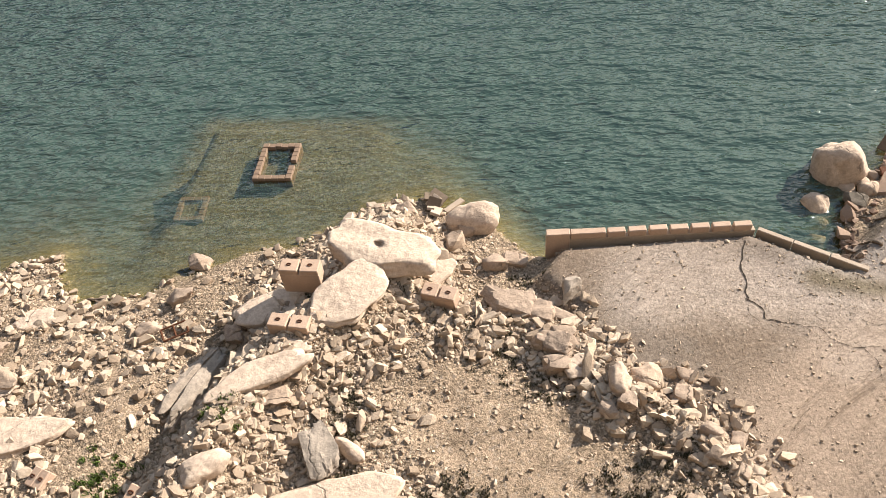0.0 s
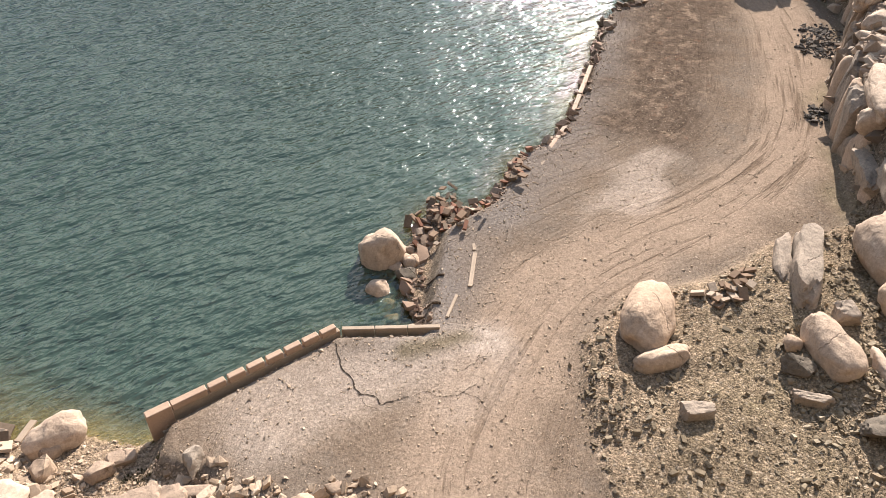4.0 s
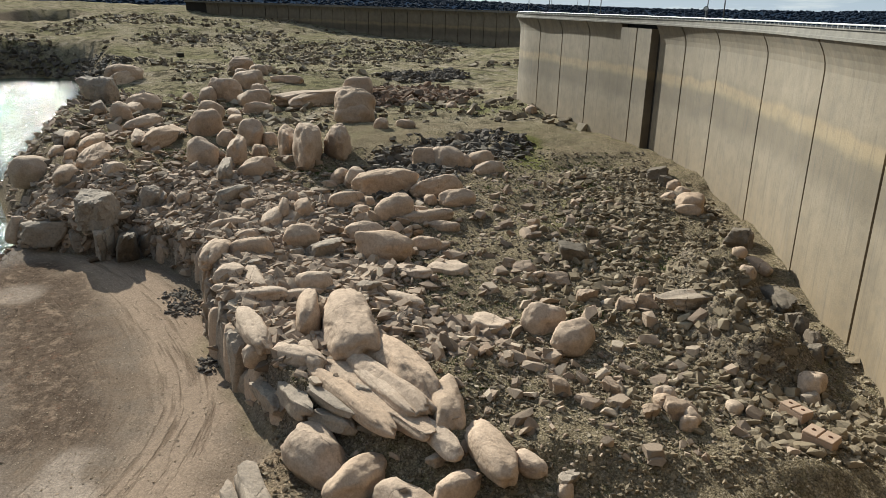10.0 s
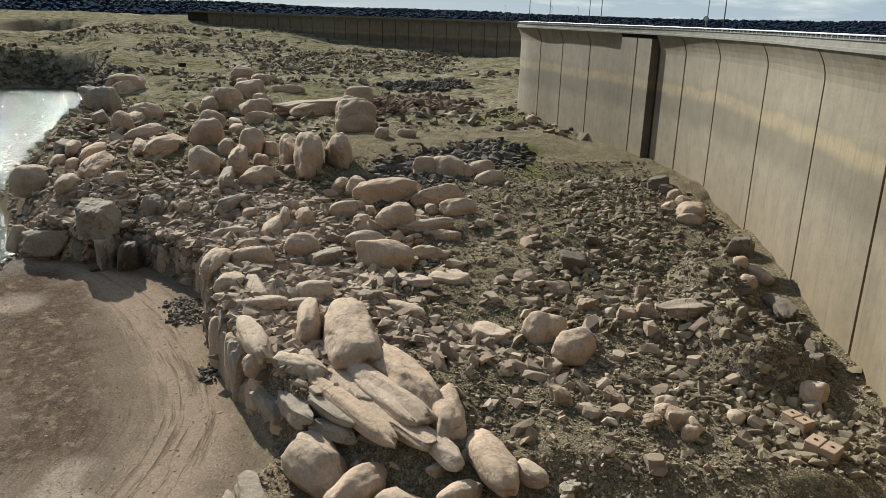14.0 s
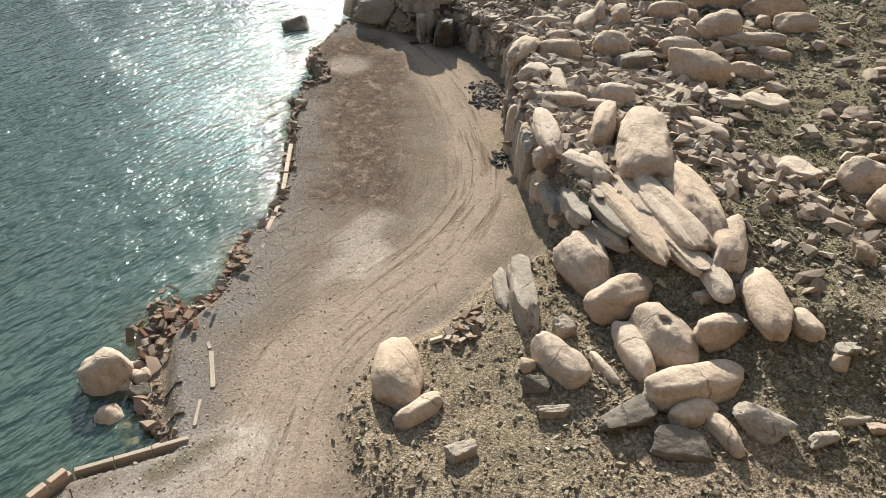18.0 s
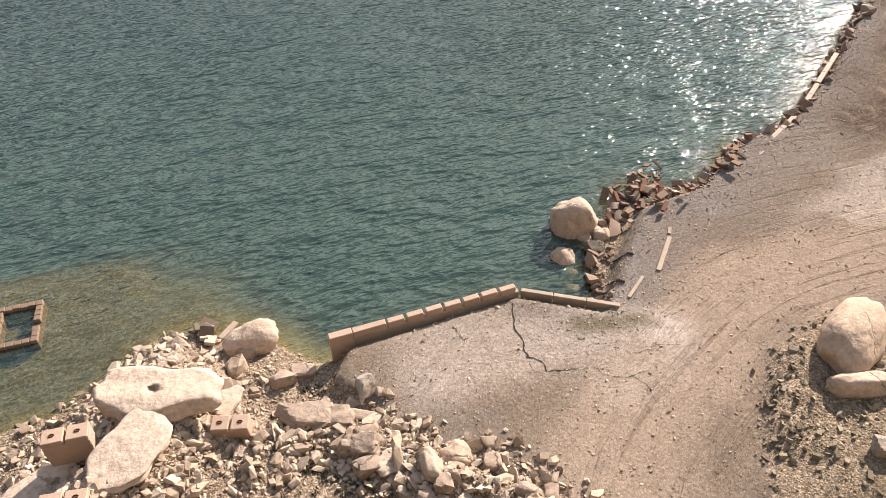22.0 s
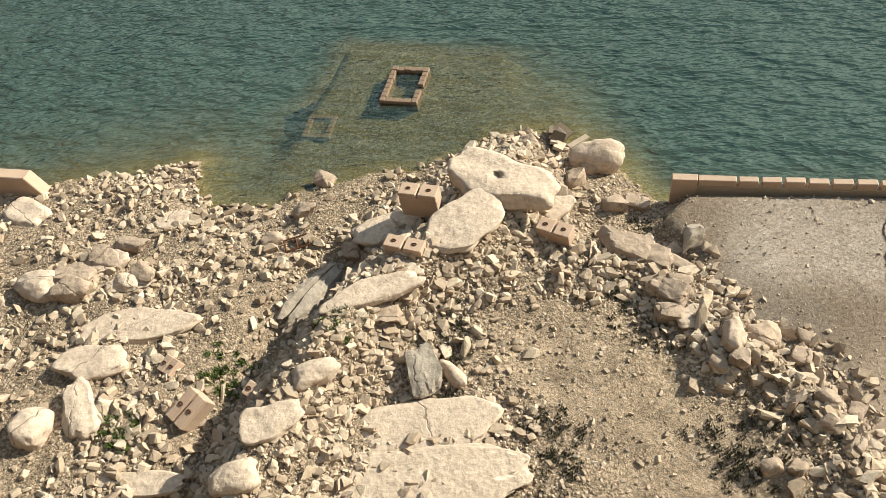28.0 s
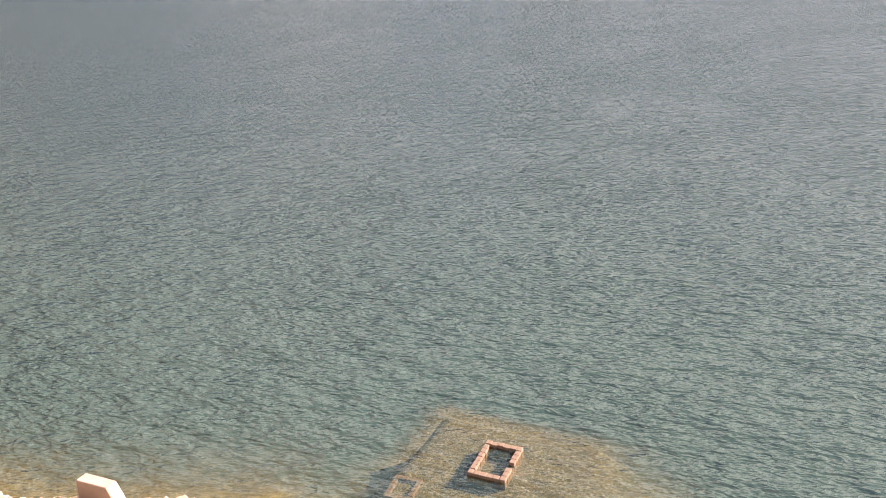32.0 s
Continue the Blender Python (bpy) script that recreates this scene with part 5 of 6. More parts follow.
boulder(1.9, 41.2, 1.41, 1.03, 0.83, -8, rubble_stone, 150)
boulder(-2.6, 44.2, 1.90, 1.04, 0.74, -10, rubble_stone, 151)
boulder(6.2, 28.8, 2.16, 1.31, 0.70, -20, rubble_stone, 153)
boulder(6.3, 27.0, 1.65, 1.34, 0.96, -5, rubble_stone, 154)
boulder(8.4, 33.0, 1.62, 1.39, 0.99, 19, granite_grey, 155)
boulder(9.9, 23.2, 1.08, 1.12, 0.67, -27, rubble_stone, 158)
boulder(8.6, 22.9, 1.05, 0.78, 0.56, -34, rubble_stone, 159)
boulder(3.7, 37.3, 1.69, 1.28, 0.92, 3, rubble_stone, 168)
boulder(5.3, 37.6, 1.66, 1.09, 0.68, -13, rubble_stone, 169)
boulder(0.9, 39.7, 1.69, 1.59, 1.14, 15, rubble_stone, 170)
boulder(6.1, 31.4, 2.04, 1.79, 0.80, -17, rubble_stone, 171)
boulder(7.7, 26.4, 1.84, 1.54, 0.34, 19, granite_pale, 172)
boulder(14.2, 25.0, 1.19, 0.93, 0.42, -12, rubble_stone, 173)
boulder(13.5, 23.7, 1.04, 1.15, 0.66, -25, rubble_stone, 174)
boulder(-21.8, 35.0, 1.91, 1.19, 0.64, 10, rubble_stone, 175)
boulder(-19.3, 41.8, 1.72, 1.18, 0.84, -10, rubble_stone, 176)
boulder(-20.1, 38.0, 1.98, 1.20, 0.86, 14, rubble_stone, 177)
boulder(-15.6, 33.8, 1.66, 1.29, 0.92, -7, rubble_stone, 178)
boulder(-36.7, 31.3, 3.61, 1.95, 1.04, -10, rubble_stone, 179)
boulder(-35.7, 29.8, 2.62, 2.05, 1.28, -14, rubble_stone, 180)
boulder(-30.9, 31.6, 2.04, 1.54, 0.82, -12, rubble_stone, 181)
boulder(-32.2, 30.7, 2.03, 1.48, 0.67, -12, granite_pale, 182)
boulder(-34.7, 33.2, 2.50, 1.85, 0.99, -4, rubble_stone, 183)
boulder(-33.5, 35.1, 2.52, 1.43, 0.76, -11, rubble_stone, 184)
boulder(-31.1, 37.6, 2.86, 1.79, 0.30, 5, granite_pale, 185)
boulder(-11.5, 26.1, 1.83, 1.48, 0.66, 0, rubble_stone, 186)
boulder(-10.4, 29.2, 2.39, 0.94, 0.21, -13, granite_pale, 187)
boulder(32.2, 43.1, 3.75, 3.5, 3.5, -50, granite, 201)
boulder(29.2, 39.9, 1.85, 1.8, 1.75, -51, granite, 202)
boulder(28.9, 38.3, 1.19, 1.23, 0.98, -51, granite, 203)
boulder(28.2, 36.7, 1.56, 1.23, 0.77, -45, granite_pale, 204)
boulder(32.4, 41.6, 1.85, 1.59, 1.28, -94, granite, 205)
boulder(34.2, 42.5, 1.29, 1.36, 1.05, -68, granite, 206)
boulder(33.4, 40.5, 1.17, 1.17, 0.83, -38, granite, 207)
boulder(32.0, 39.4, 1.54, 1.04, 0.74, -26, granite_dark, 208)
boulder(28.4, 35.5, 1.50, 1.02, 0.64, -82, granite_grey, 209)
boulder(122.2, 84.0, 5.6, 3.6, 3.1, -51, granite_dark, 218)
boulder(85.8, -24.7, 2.71, 2.50, 1.56, -105, rubble_stone, 237)
boulder(85.0, -21.9, 2.25, 2.06, 1.29, -97, rubble_stone, 238)
boulder(92.5, -25.7, 1.98, 2.11, 1.44, -109, rubble_stone, 239)
boulder(88.5, -17.9, 2.45, 2.51, 1.56, -92, rubble_stone, 240)
boulder(66.2, -11.6, 2.05, 1.94, 1.39, -84, rubble_stone, 241)
boulder(67.2, -16.8, 1.93, 1.51, 1.21, -144, rubble_stone, 242)
boulder(65.1, -21.5, 1.85, 1.84, 1.31, -80, granite_pale, 243)
boulder(61.2, -22.8, 1.39, 1.65, 1.13, -84, granite, 244)
boulder(62.1, -21.7, 2.71, 2.40, 1.50, -72, rubble_stone, 245)
boulder(61.6, -19.1, 2.15, 1.56, 0.98, -68, rubble_stone, 246)
boulder(63.1, -27.4, 1.37, 1.55, 0.87, -88, granite_pale, 247)
boulder(53.0, -10.5, 1.18, 1.28, 0.97, -101, granite, 248)
boulder(48.4, -13.5, 1.82, 1.21, 0.65, -69, rubble_stone, 249)
boulder(48.8, -14.9, 1.26, 1.06, 0.66, -75, rubble_stone, 250)
boulder(141.1, -42.8, 2.51, 3.16, 1.82, -90, granite, 251)
boulder(135.1, -42.8, 2.48, 2.63, 1.80, -74, granite, 252)
boulder(132.6, -40.1, 2.88, 2.77, 1.73, -74, granite, 253)
boulder(126.8, -41.7, 4.58, 4.29, 2.68, -128, granite, 254)
boulder(148.3, -41.6, 3.66, 4.65, 2.33, -106, granite_dark, 255)
boulder(101.5, -40.5, 3.25, 4.09, 2.37, -108, granite_dark, 256)
boulder(92.4, -38.9, 1.86, 2.37, 1.35, -106, granite, 257)
boulder(95.7, -38.8, 1.57, 1.68, 1.14, -91, granite, 258)
boulder(113.8, -22.7, 2.13, 2.60, 1.55, -121, granite_dark, 259)
boulder(103.1, -18.5, 4.12, 3.57, 1.91, -100, granite_dark, 260)
boulder(96.0, -15.4, 3.15, 2.54, 1.36, -101, rubble_stone, 261)
boulder(99.1, -11.2, 3.27, 2.39, 1.28, -97, rubble_stone, 262)
boulder(31.9, 41.4, 1.36, 1.31, 1.05, -40, granite, 264)
boulder(33.6, 41.6, 1.18, 1.19, 0.85, -51, granite, 265)
boulder(33.8, 40.5, 1.07, 1.07, 0.76, -52, granite, 266)
boulder(29.0, 38.3, 1.09, 1.04, 0.84, -51, granite, 267)
boulder(28.3, 36.9, 1.49, 0.93, 0.58, -56, granite, 268)
boulder(32.4, 40.4, 0.94, 0.84, 0.60, -51, granite, 269)
boulder(6.8, 28.2, 2.04, 1.33, 0.83, -27, rubble_stone, 274)
boulder(7.1, 29.1, 1.54, 0.95, 0.59, -11, rubble_stone, 275)
ridge_base = boulder(69.5, 7.4, 23.0, 6.4, 1.7, 208, granite, 1501)
ridge_base["label"] = "long granite bedrock ridge under the leaning slabs"
dent(hole_rock, (-4.6, 38.2, 3.5), 0.36, 0.9)
dent(pitted_rock, (49.1, 2.3, 9.0), 0.5, 0.7)



# ---- loose stones ----
def chip(rng, corners=14):
    """A broken block: the eight corners of a skewed box, some of them knocked off."""
    bm = bmesh.new()
    skew = np.eye(3) + rng.normal(0, 0.20, (3, 3))
    cut = rng.permutation(8)[:max(0, corners - 8)]
    for k, q in enumerate(np.array(list(itertools.product((-1, 1), repeat=3)), float)):
        q = q * rng.uniform(0.52, 1.0, 3) * 0.86
        if k in cut:
            axis = rng.randint(3)
            for f in (rng.uniform(0.35, 0.6), 1.0):
                c = q.copy()
                c[axis] *= f
                c[(axis + 1) % 3] *= 1.5 - 0.5 * f if f < 1 else rng.uniform(0.4, 0.7)
                bm.verts.new(skew @ c)
        else:
            bm.verts.new(skew @ q)
    r = bmesh.ops.convex_hull(bm, input=bm.verts)
    bmesh.ops.delete(bm, geom=[v for v in bm.verts if not v.link_faces], context='VERTS')
    bmesh.ops.triangulate(bm, faces=bm.faces)
    bm.verts.index_update()
    out = np.array([v.co for v in bm.verts]) * 0.82, np.array([[v.index for v in f.verts] for f in bm.faces])
    bm.free()
    return out


def scatter(name, label, count, lo, hi, chance, sizes, mat, seed, sink=0.3, flatness=0.75, variants=30, skew=3.0, corners=14):
    """Many stones of one heap, joined; chance(x, y) in 0..1 tells where they lie."""
    rng = np.random.RandomState(seed)
    kit = [chip(rng, corners) for _ in range(variants)]
    px, py = [], []
    while len(px) < count:
        x, y = rng.uniform(lo[0], hi[0], count * 2), rng.uniform(lo[1], hi[1], count * 2)
        ok = rng.rand(count * 2) < chance(x, y)
        px.extend(x[ok].tolist())
        py.extend(y[ok].tolist())
    x, y = np.array(px[:count]), np.array(py[:count])
    z = height(x, y)
    r = sizes[0] * (sizes[1] / sizes[0]) ** (rng.rand(count) ** skew)
    V, F, base = [], [], 0
    for i in range(count):
        if z[i] < -0.25:
            continue
        v, faces = kit[rng.randint(variants)]
        v = v * (r[i] * rng.uniform(0.8, 1.5), r[i] * rng.uniform(0.7, 1.1), r[i] * flatness * rng.uniform(0.6, 1.15))
        t = Euler((rng.normal(0, 0.3), rng.normal(0, 0.3), rng.uniform(0, 6.28))).to_matrix()
        v = v @ np.array(t).T + (x[i], y[i], z[i] + r[i] * flatness * (0.6 - sink))
        V.append(v)
        F.append(faces + base)
        base += len(v)
    V, F = np.vstack(V), np.vstack(F)
    me = bpy.data.meshes.new(name)
    me.vertices.add(len(V))
    me.vertices.foreach_set("co", V.ravel())
    me.loops.add(F.size)
    me.loops.foreach_set("vertex_index", F.ravel().astype(np.int32))
    me.polygons.add(len(F))
    me.polygons.foreach_set("loop_start", np.arange(0, F.size, 3))
    me.update(calc_edges=True)
    me.shade_flat()
    me.materials.append(mat)
    return tagged(new(name, me), label, "stones", kind="stuff")


def loose(name, tones):
    """Stones whose tone varies from one to the next."""
    m, nd, lk, b = material(name)
    g = nd.new("ShaderNodeNewGeometry")
    r = nd.new("ShaderNodeValToRGB")
    lk.new(g.outputs["Random Per Island"], r.inputs[0])
    r.color_ramp.interpolation = 'LINEAR'
    el = r.color_ramp.elements
    el[0].color, el[1].color = (*tones[0], 1), (*tones[-1], 1)
    for k, t in enumerate(tones[1:-1]):
        el.new((k + 1) / (len(tones) - 1)).color = (*t, 1)
    n1 = ramp(nd, lk, noise_at(nd, lk, g.outputs["Position"], 5, 5, 0.7), 0.35, 0.7)
    c = mixer(nd, lk, calc(nd, lk, 'MULTIPLY', n1, 0.38), r.outputs[0], (0.15, 0.115, 0.085))
    lk.new(c, b.inputs["Base Color"])
    b.inputs["Roughness"].default_value = 0.92
    b.inputs["Specular IOR Level"].default_value = 0.05
    relief(nd, lk, b, noise_at(nd, lk, g.outputs["Position"], 6, 5, 0.7), 0.08, 0.7)
    return m


stones_tan = loose("stones_tan", [(0.27, 0.198, 0.138), (0.49, 0.375, 0.272), (0.33, 0.243, 0.17), (0.54, 0.43, 0.325), (0.25, 0.185, 0.13)])
stones_grey = loose("stones_grey", [(0.098, 0.079, 0.056), (0.30, 0.245, 0.178), (0.128, 0.104, 0.074), (0.41, 0.345, 0.26), (0.088, 0.071, 0.052)])
stones_ledge = loose("stones_ledge", [(0.15, 0.115, 0.087), (0.46, 0.35, 0.262), (0.22, 0.165, 0.125), (0.48, 0.385, 0.295), (0.25, 0.178, 0.13)])
stones_foot = loose("stones_foot", [(0.105, 0.082, 0.054), (0.27, 0.214, 0.145), (0.145, 0.113, 0.075), (0.39, 0.322, 0.232), (0.098, 0.077, 0.052)])
stones_dark = loose("stones_dark", [(0.0666, 0.0592, 0.0555), (0.148, 0.13, 0.111), (0.0962, 0.0851, 0.074), (0.207, 0.178, 0.148)])
stones_red = loose("stones_red", [(0.19, 0.12, 0.086), (0.28, 0.195, 0.142), (0.12, 0.084, 0.063), (0.34, 0.266, 0.207)])

dist_to = lambda *pts: (lambda x, y: line_dist(x, y, np.array(pts, float)))
out_of_yard = lambda x, y: ease(0.5 - area_dist(x, y, FLAT) / 2.5)
d_ridge = dist_to(*OUTCROP)
d_berm = dist_to(*BERM)
bowl = dist_to((-3, 26), (4, 22), (10, 15))
near_land = lambda x, y: (area_dist(x, y, LAND) > -0.6) * out_of_yard(x, y)

cliff_d = dist_to((127, 75), (123.5, 61), (127, 54.4), (118, 44), (111, 37), (87, 28), (77, 22), (64, 13), (55, 4))
foot_d = dist_to((62, -34), (84, -28), (104, -24), (140, -36))
scatter("beach_rubble", "angular tan stones strewn over the beach", 23000, (-62, 6), (-2, 47),
        lambda x, y: near_land(x, y) * (0.2 + 0.8 * ease(bumps(x, y, 5, 31) + 0.5)) * ease(d_ridge(x, y) / 4 - 0.2), (0.055, 0.58), stones_tan, 41, skew=3.6)
scatter("ridge_rubble", "broken granite rubble round the rock ridge", 13000, (-24, 6), (6, 46),
        lambda x, y: near_land(x, y) * ease(1.25 - d_ridge(x, y) / 6.5), (0.06, 0.5), stones_tan, 42, skew=3.2)
scatter("berm_rubble", "heaped tan rubble along the edge of the yard", 5000, (-2, 6), (24, 36),
        lambda x, y: ease(1.3 - d_berm(x, y) / 3.2), (0.06, 0.55), stones_tan, 43, skew=3.0)
scatter("bowl_gravel", "small stones on the sandy hollow", 16000, (-12, 5), (24, 40),
        lambda x, y: near_land(x, y) * (0.26 + 0.74 * ease((bowl(x, y) - 2.2) / 4 + 0.4 * bumps(x, y, 3, 33))), (0.05, 0.22), stones_tan, 44, corners=9)
scatter("slope_rubble", "grey stones and grit on the slope above the yard", 30000, (24, -30), (80, 24),
        lambda x, y: out_of_yard(x, y) * (0.2 + 0.8 * ease(bumps(x, y, 6, 35) + 0.4)), (0.05, 0.34), stones_foot, 45, skew=2.9, corners=9)
scatter("ledge_rubble", "broken granite between the boulders of the ledge", 9500, (55, -30), (150, 76),
        lambda x, y: ease(area_dist(x, y, BENCH) / 2 + 0.5) * (0.05 + 0.95 * ease((x - 66) / 10) * ease(1.15 - cliff_d(x, y) / 22 + 0.5 * bumps(x, y, 8, 36))), (0.2, 1.35), stones_ledge, 46, skew=2.2, corners=14)
scatter("ledge_blocks", "packed granite blocks filling the rocky ledge", 6500, (52, -32), (180, 92),
        lambda x, y: (area_dist(x, y, LAND) > 0.5) * ease(area_dist(x, y, BENCH) / 2 + 0.3) * ease((x - 72) / 10) * ease(1.2 - cliff_d(x, y) / 24 + 0.55 * bumps(x, y, 7, 56)), (0.32, 1.5), stones_ledge, 57, skew=1.7, sink=0.42, flatness=0.6, corners=14)
scatter("dam_foot_rubble", "loose rubble banked against the foot of the dam", 15000, (55, -48), (165, -6),
        lambda x, y: ease(1.1 - foot_d(x, y) / 14 + 0.5 * bumps(x, y, 9, 37)), (0.09, 1.0), stones_foot, 47, skew=3.6)
scatter("bench_grit", "grit and small stones on the bench", 15000, (60, -44), (170, 60),
        lambda x, y: ease(area_dist(x, y, BENCH) / 4), (0.12, 0.42), stones_grey, 52, skew=2.5, corners=9)
scatter("boulder_field", "slabs and broken granite behind the ledge", 3000, (96, -25), (250, 118),
        lambda x, y: (area_dist(x, y, LAND) > 1) * ease(area_dist(x, y, BENCH) / 3) * ease(1.15 - np.abs(area_dist(x, y, LAND) - 20) / 42 + 0.7 * bumps(x, y, 17, 38)),
        (0.3, 1.9), stones_ledge, 48, sink=0.35, flatness=0.55, skew=2.6)
scatter("dark_rubble", "dark broken rock behind the boulder field", 1800, (130, -20), (200, 40),
        lambda x, y: ease(1.1 - line_dist(x, y, np.array([(140, 8), (165, 4), (185, -10)], float)) / 14 + 0.4 * bumps(x, y, 9, 40)), (0.4, 1.5), stones_dark, 53, skew=1.8)
scatter("bank_rubble", "dark broken rock along the bank of the inlet", 2600, (170, 85), (470, 270),
        lambda x, y: ease(1.2 - np.abs(line_dist(x, y, np.array([(225, 117), (261, 130), (292, 131), (359, 163), (424, 204), (432, 235), (392, 262)], float)) - 3) / 9 + 0.3 * bumps(x, y, 14, 58)), (0.5, 2.4), stones_dark, 59, skew=1.8)
scatter("dark_heap", "dark earth and stone heap on the moor", 900, (300, -40), (400, 60),
        lambda x, y: ease(1.2 - line_dist(x, y, np.array([(330, 20), (338, 2)], float)) / 11), (0.5, 2.0), stones_dark, 60, skew=1.6)
scatter("far_rocks", "scattered rocks on the far moor", 12000, (170, -110), (640, 260),
        lambda x, y: (area_dist(x, y, LAND) > 3) * ease(0.35 + 1.3 * bumps(x, y, 40, 39)), (0.3, 2.2), stones_grey, 49, skew=3.2, corners=8)
scatter("moor_heap", "heap of reddish broken rock on the moor", 1600, (225, -20), (360, 60),
        lambda x, y: ease(1.1 - line_dist(x, y, np.array([(262, 22), (285, 8)], float)) / 22 + 0.3 * bumps(x, y, 12, 43)), (0.5, 2.0), stones_red, 54, skew=1.8)
scatter("yard_stones", "pebbles scattered over the yard", 10000, (8, 14), (128, 76),
        lambda x, y: ease(area_dist(x, y, FLAT)) * (0.22 * ease(0.9 - (x - 40) / 50) + 0.10 + 0.78 * ease(1 - line_dist(x, y, EDGE) / 6)), (0.04, 0.13), stones_tan, 50, corners=9)
scatter("shore_rubble", "dark and reddish rubble along the water's edge", 2600, (24, 30), (130, 80),
        lambda x, y: ease(1.1 - line_dist(x, y, SHORE[20:33]) / 1.8), (0.12, 0.9), stones_red, 51, skew=2.2)
scatter("track_heaps", "small heaps of dark stones beside the track", 420, (66, 18), (122, 52),
        lambda x, y: ease(1.2 - line_dist(x, y, np.array([(106, 39), (100, 36)], float)) / 3) + ease(1.2 - line_dist(x, y, np.array([(82, 27.5), (84, 28.5)], float)) / 1.6), (0.15, 0.5), stones_dark, 55)


# ---- parapet and kerb of the yard ----
def on_ground(x, y):
    return float(height(x, y)[0])


parapet = tagged(empty("parapet"), "low tan masonry parapet with gaps at the water's edge", "parapet", kind="structure")
P0, P1, P2 = Vector((7.75, 38.15, 0)), Vector((22.75, 36.55, 0)), Vector((28.6, 31.6, 0))


def along(a, b, s0, s1, y0, y1, z0, z1, bevel=0.04, slope=0.0):
    """A block lying along the line a to b, from s0 to s1 metres."""
    bm = bmesh.new()
    vs = box(bm, s0, s1, y0, y1, z0, z1, bevel)
    for v in bm.verts:
        v.co.z += slope * (v.co.x - s0) * (v.co.z > (z0 + z1) / 2)
    t = (b - a).normalized()
    bmesh.ops.transform(bm, matrix=Matrix.Translation(a) @ Matrix.Rotation(math.atan2(t.y, t.x), 4, 'Z'), verts=bm.verts)
    return bm


run = (P1 - P0).length
part("footing", along(P0, P1, 0, run, -0.25, 0.25, -2.5, 2.0), wall_stone, parapet)
part("end_block", along(P0, P1, -0.05, 1.7, -0.32, 0.32, -2.5, 2.62), block_concrete, parapet)
part("end_block", along(P0, P1, 1.75, 4.3, -0.28, 0.28, 2.0, 2.58), block_concrete, parapet)
for k in range(7):
    s0 = 4.45 + k * 1.51
    part("block", along(P0, P1, s0, s0 + 1.28, -0.27, 0.27, 2.004, 2.56 + 0.02 * (k % 3), 0.05, 0.02), block_concrete, parapet)
kerb = tagged(empty("kerb"), "pale concrete kerb along the yard's edge", "kerb", kind="structure")
krun = (P2 - P1).length
for k in range(3):
    part("kerb_stone", along(P1, P2, 0.25 + k * krun / 3, 0.2 + (k + 1) * krun / 3, -0.2, 0.2, -1.0, 2.10), wall_stone, kerb)

strip = tagged(empty("foundation_strip"), "broken white concrete foundation strip in the gravel", "foundation")
for a, b, w in (((37.2, 36.2), (33.8, 33.3), 0.19), ((32.3, 33.3), (29.9, 31.9), 0.13), ((38.0, 37.2), (37.4, 36.5), 0.15)):
    A, B = Vector((*a, 0)), Vector((*b, 0))
    part("strip_piece", along(A, B, 0, (B - A).length, -w, w, 1.2, 2.02, 0.03), wall_stone, strip)

quay = tagged(empty("quay_wall"), "low broken quay wall of tan masonry at the shore", "wall", kind="structure")
for a, b in (((74.5, 53.4), (62.6, 46.6)), ((60.5, 45.6), (54.5, 43.2)), ((53.2, 42.4), (49.5, 41.0)), ((47.5, 40.6), (45.2, 40.0))):
    A, B = Vector((*a, 0)), Vector((*b, 0))
    n = max(1, int((B - A).length / 2.4))
    step = (B - A).length / n
    for k in range(n):
        part("stone", along(A, B, k * step, (k + 1) * step - 0.06, -0.27, 0.27, -0.8, 1.9 + 0.05 * ((k * 7) % 3), 0.06), block_concrete if k % 3 else wall_stone, quay)


# ---- cast concrete blocks ----
def concrete_block(x, y, z, w, d, h, turn, label, tip=0.0, roll=0.0, slot=True):
    """A cast block with a groove across its top and two worn lifting holes."""
    ob = tagged(empty("concrete_block", pose(x, y, z, tip, roll, turn)), label, "concrete block", "cast blocks on the bank")
    bm = bmesh.new()
    g = 0.07 if slot else 0.0
    box(bm, -w / 2, w / 2, -d / 2, d / 2, 0, h * 0.82, 0.05)
    part("body", bm, block_concrete, ob)
    for s in (-1, 1):
        bm = bmesh.new()
        box(bm, *sorted((s * g, s * w / 2)), -d / 2, d / 2, h * 0.82 + 0.004, h, 0.05)
        half = part("upper_half", bm, block_concrete, ob)
        bm = bmesh.new()
        tube(bm, [(s * w * 0.27 + 0.16 * math.cos(q), 0.09 * math.sin(q), h + 0.02) for q in np.linspace(0, 5.6, 10)], 0.045, 6)
        part("lifting_eye", bm, rust, half, "rusty iron lifting eye")
    return ob


concrete_block(-10.00, 35.7, 2.85, 2.8, 1.15, 2.35, -12, "upright tan concrete block standing on pale rock")
concrete_block(-10.50, 30.85, 3.1, 2.75, 1.05, 2.25, -16, "tan concrete block beside the sloping pale rock")
concrete_block(-0.60, 33.40, 2.05, 2.45, 1.1, 1.35, -24, "half-buried tan concrete block among rubble", 4)
concrete_block(-23.80, 20.50, 1.6, 1.5, 2.3, 1.5, -38, "tilted tan concrete block on sandy ground", 14, 8)
concrete_block(-26.0, 23.4, 1.9, 1.3, 1.2, 0.9, -30, "small tan concrete block sunk in the gravel", 10, -6, False)
concrete_block(-19.6, 21.4, 2.3, 1.3, 1.0, 0.9, -28, "brown concrete block in the shaded gully", 12, 10, False)
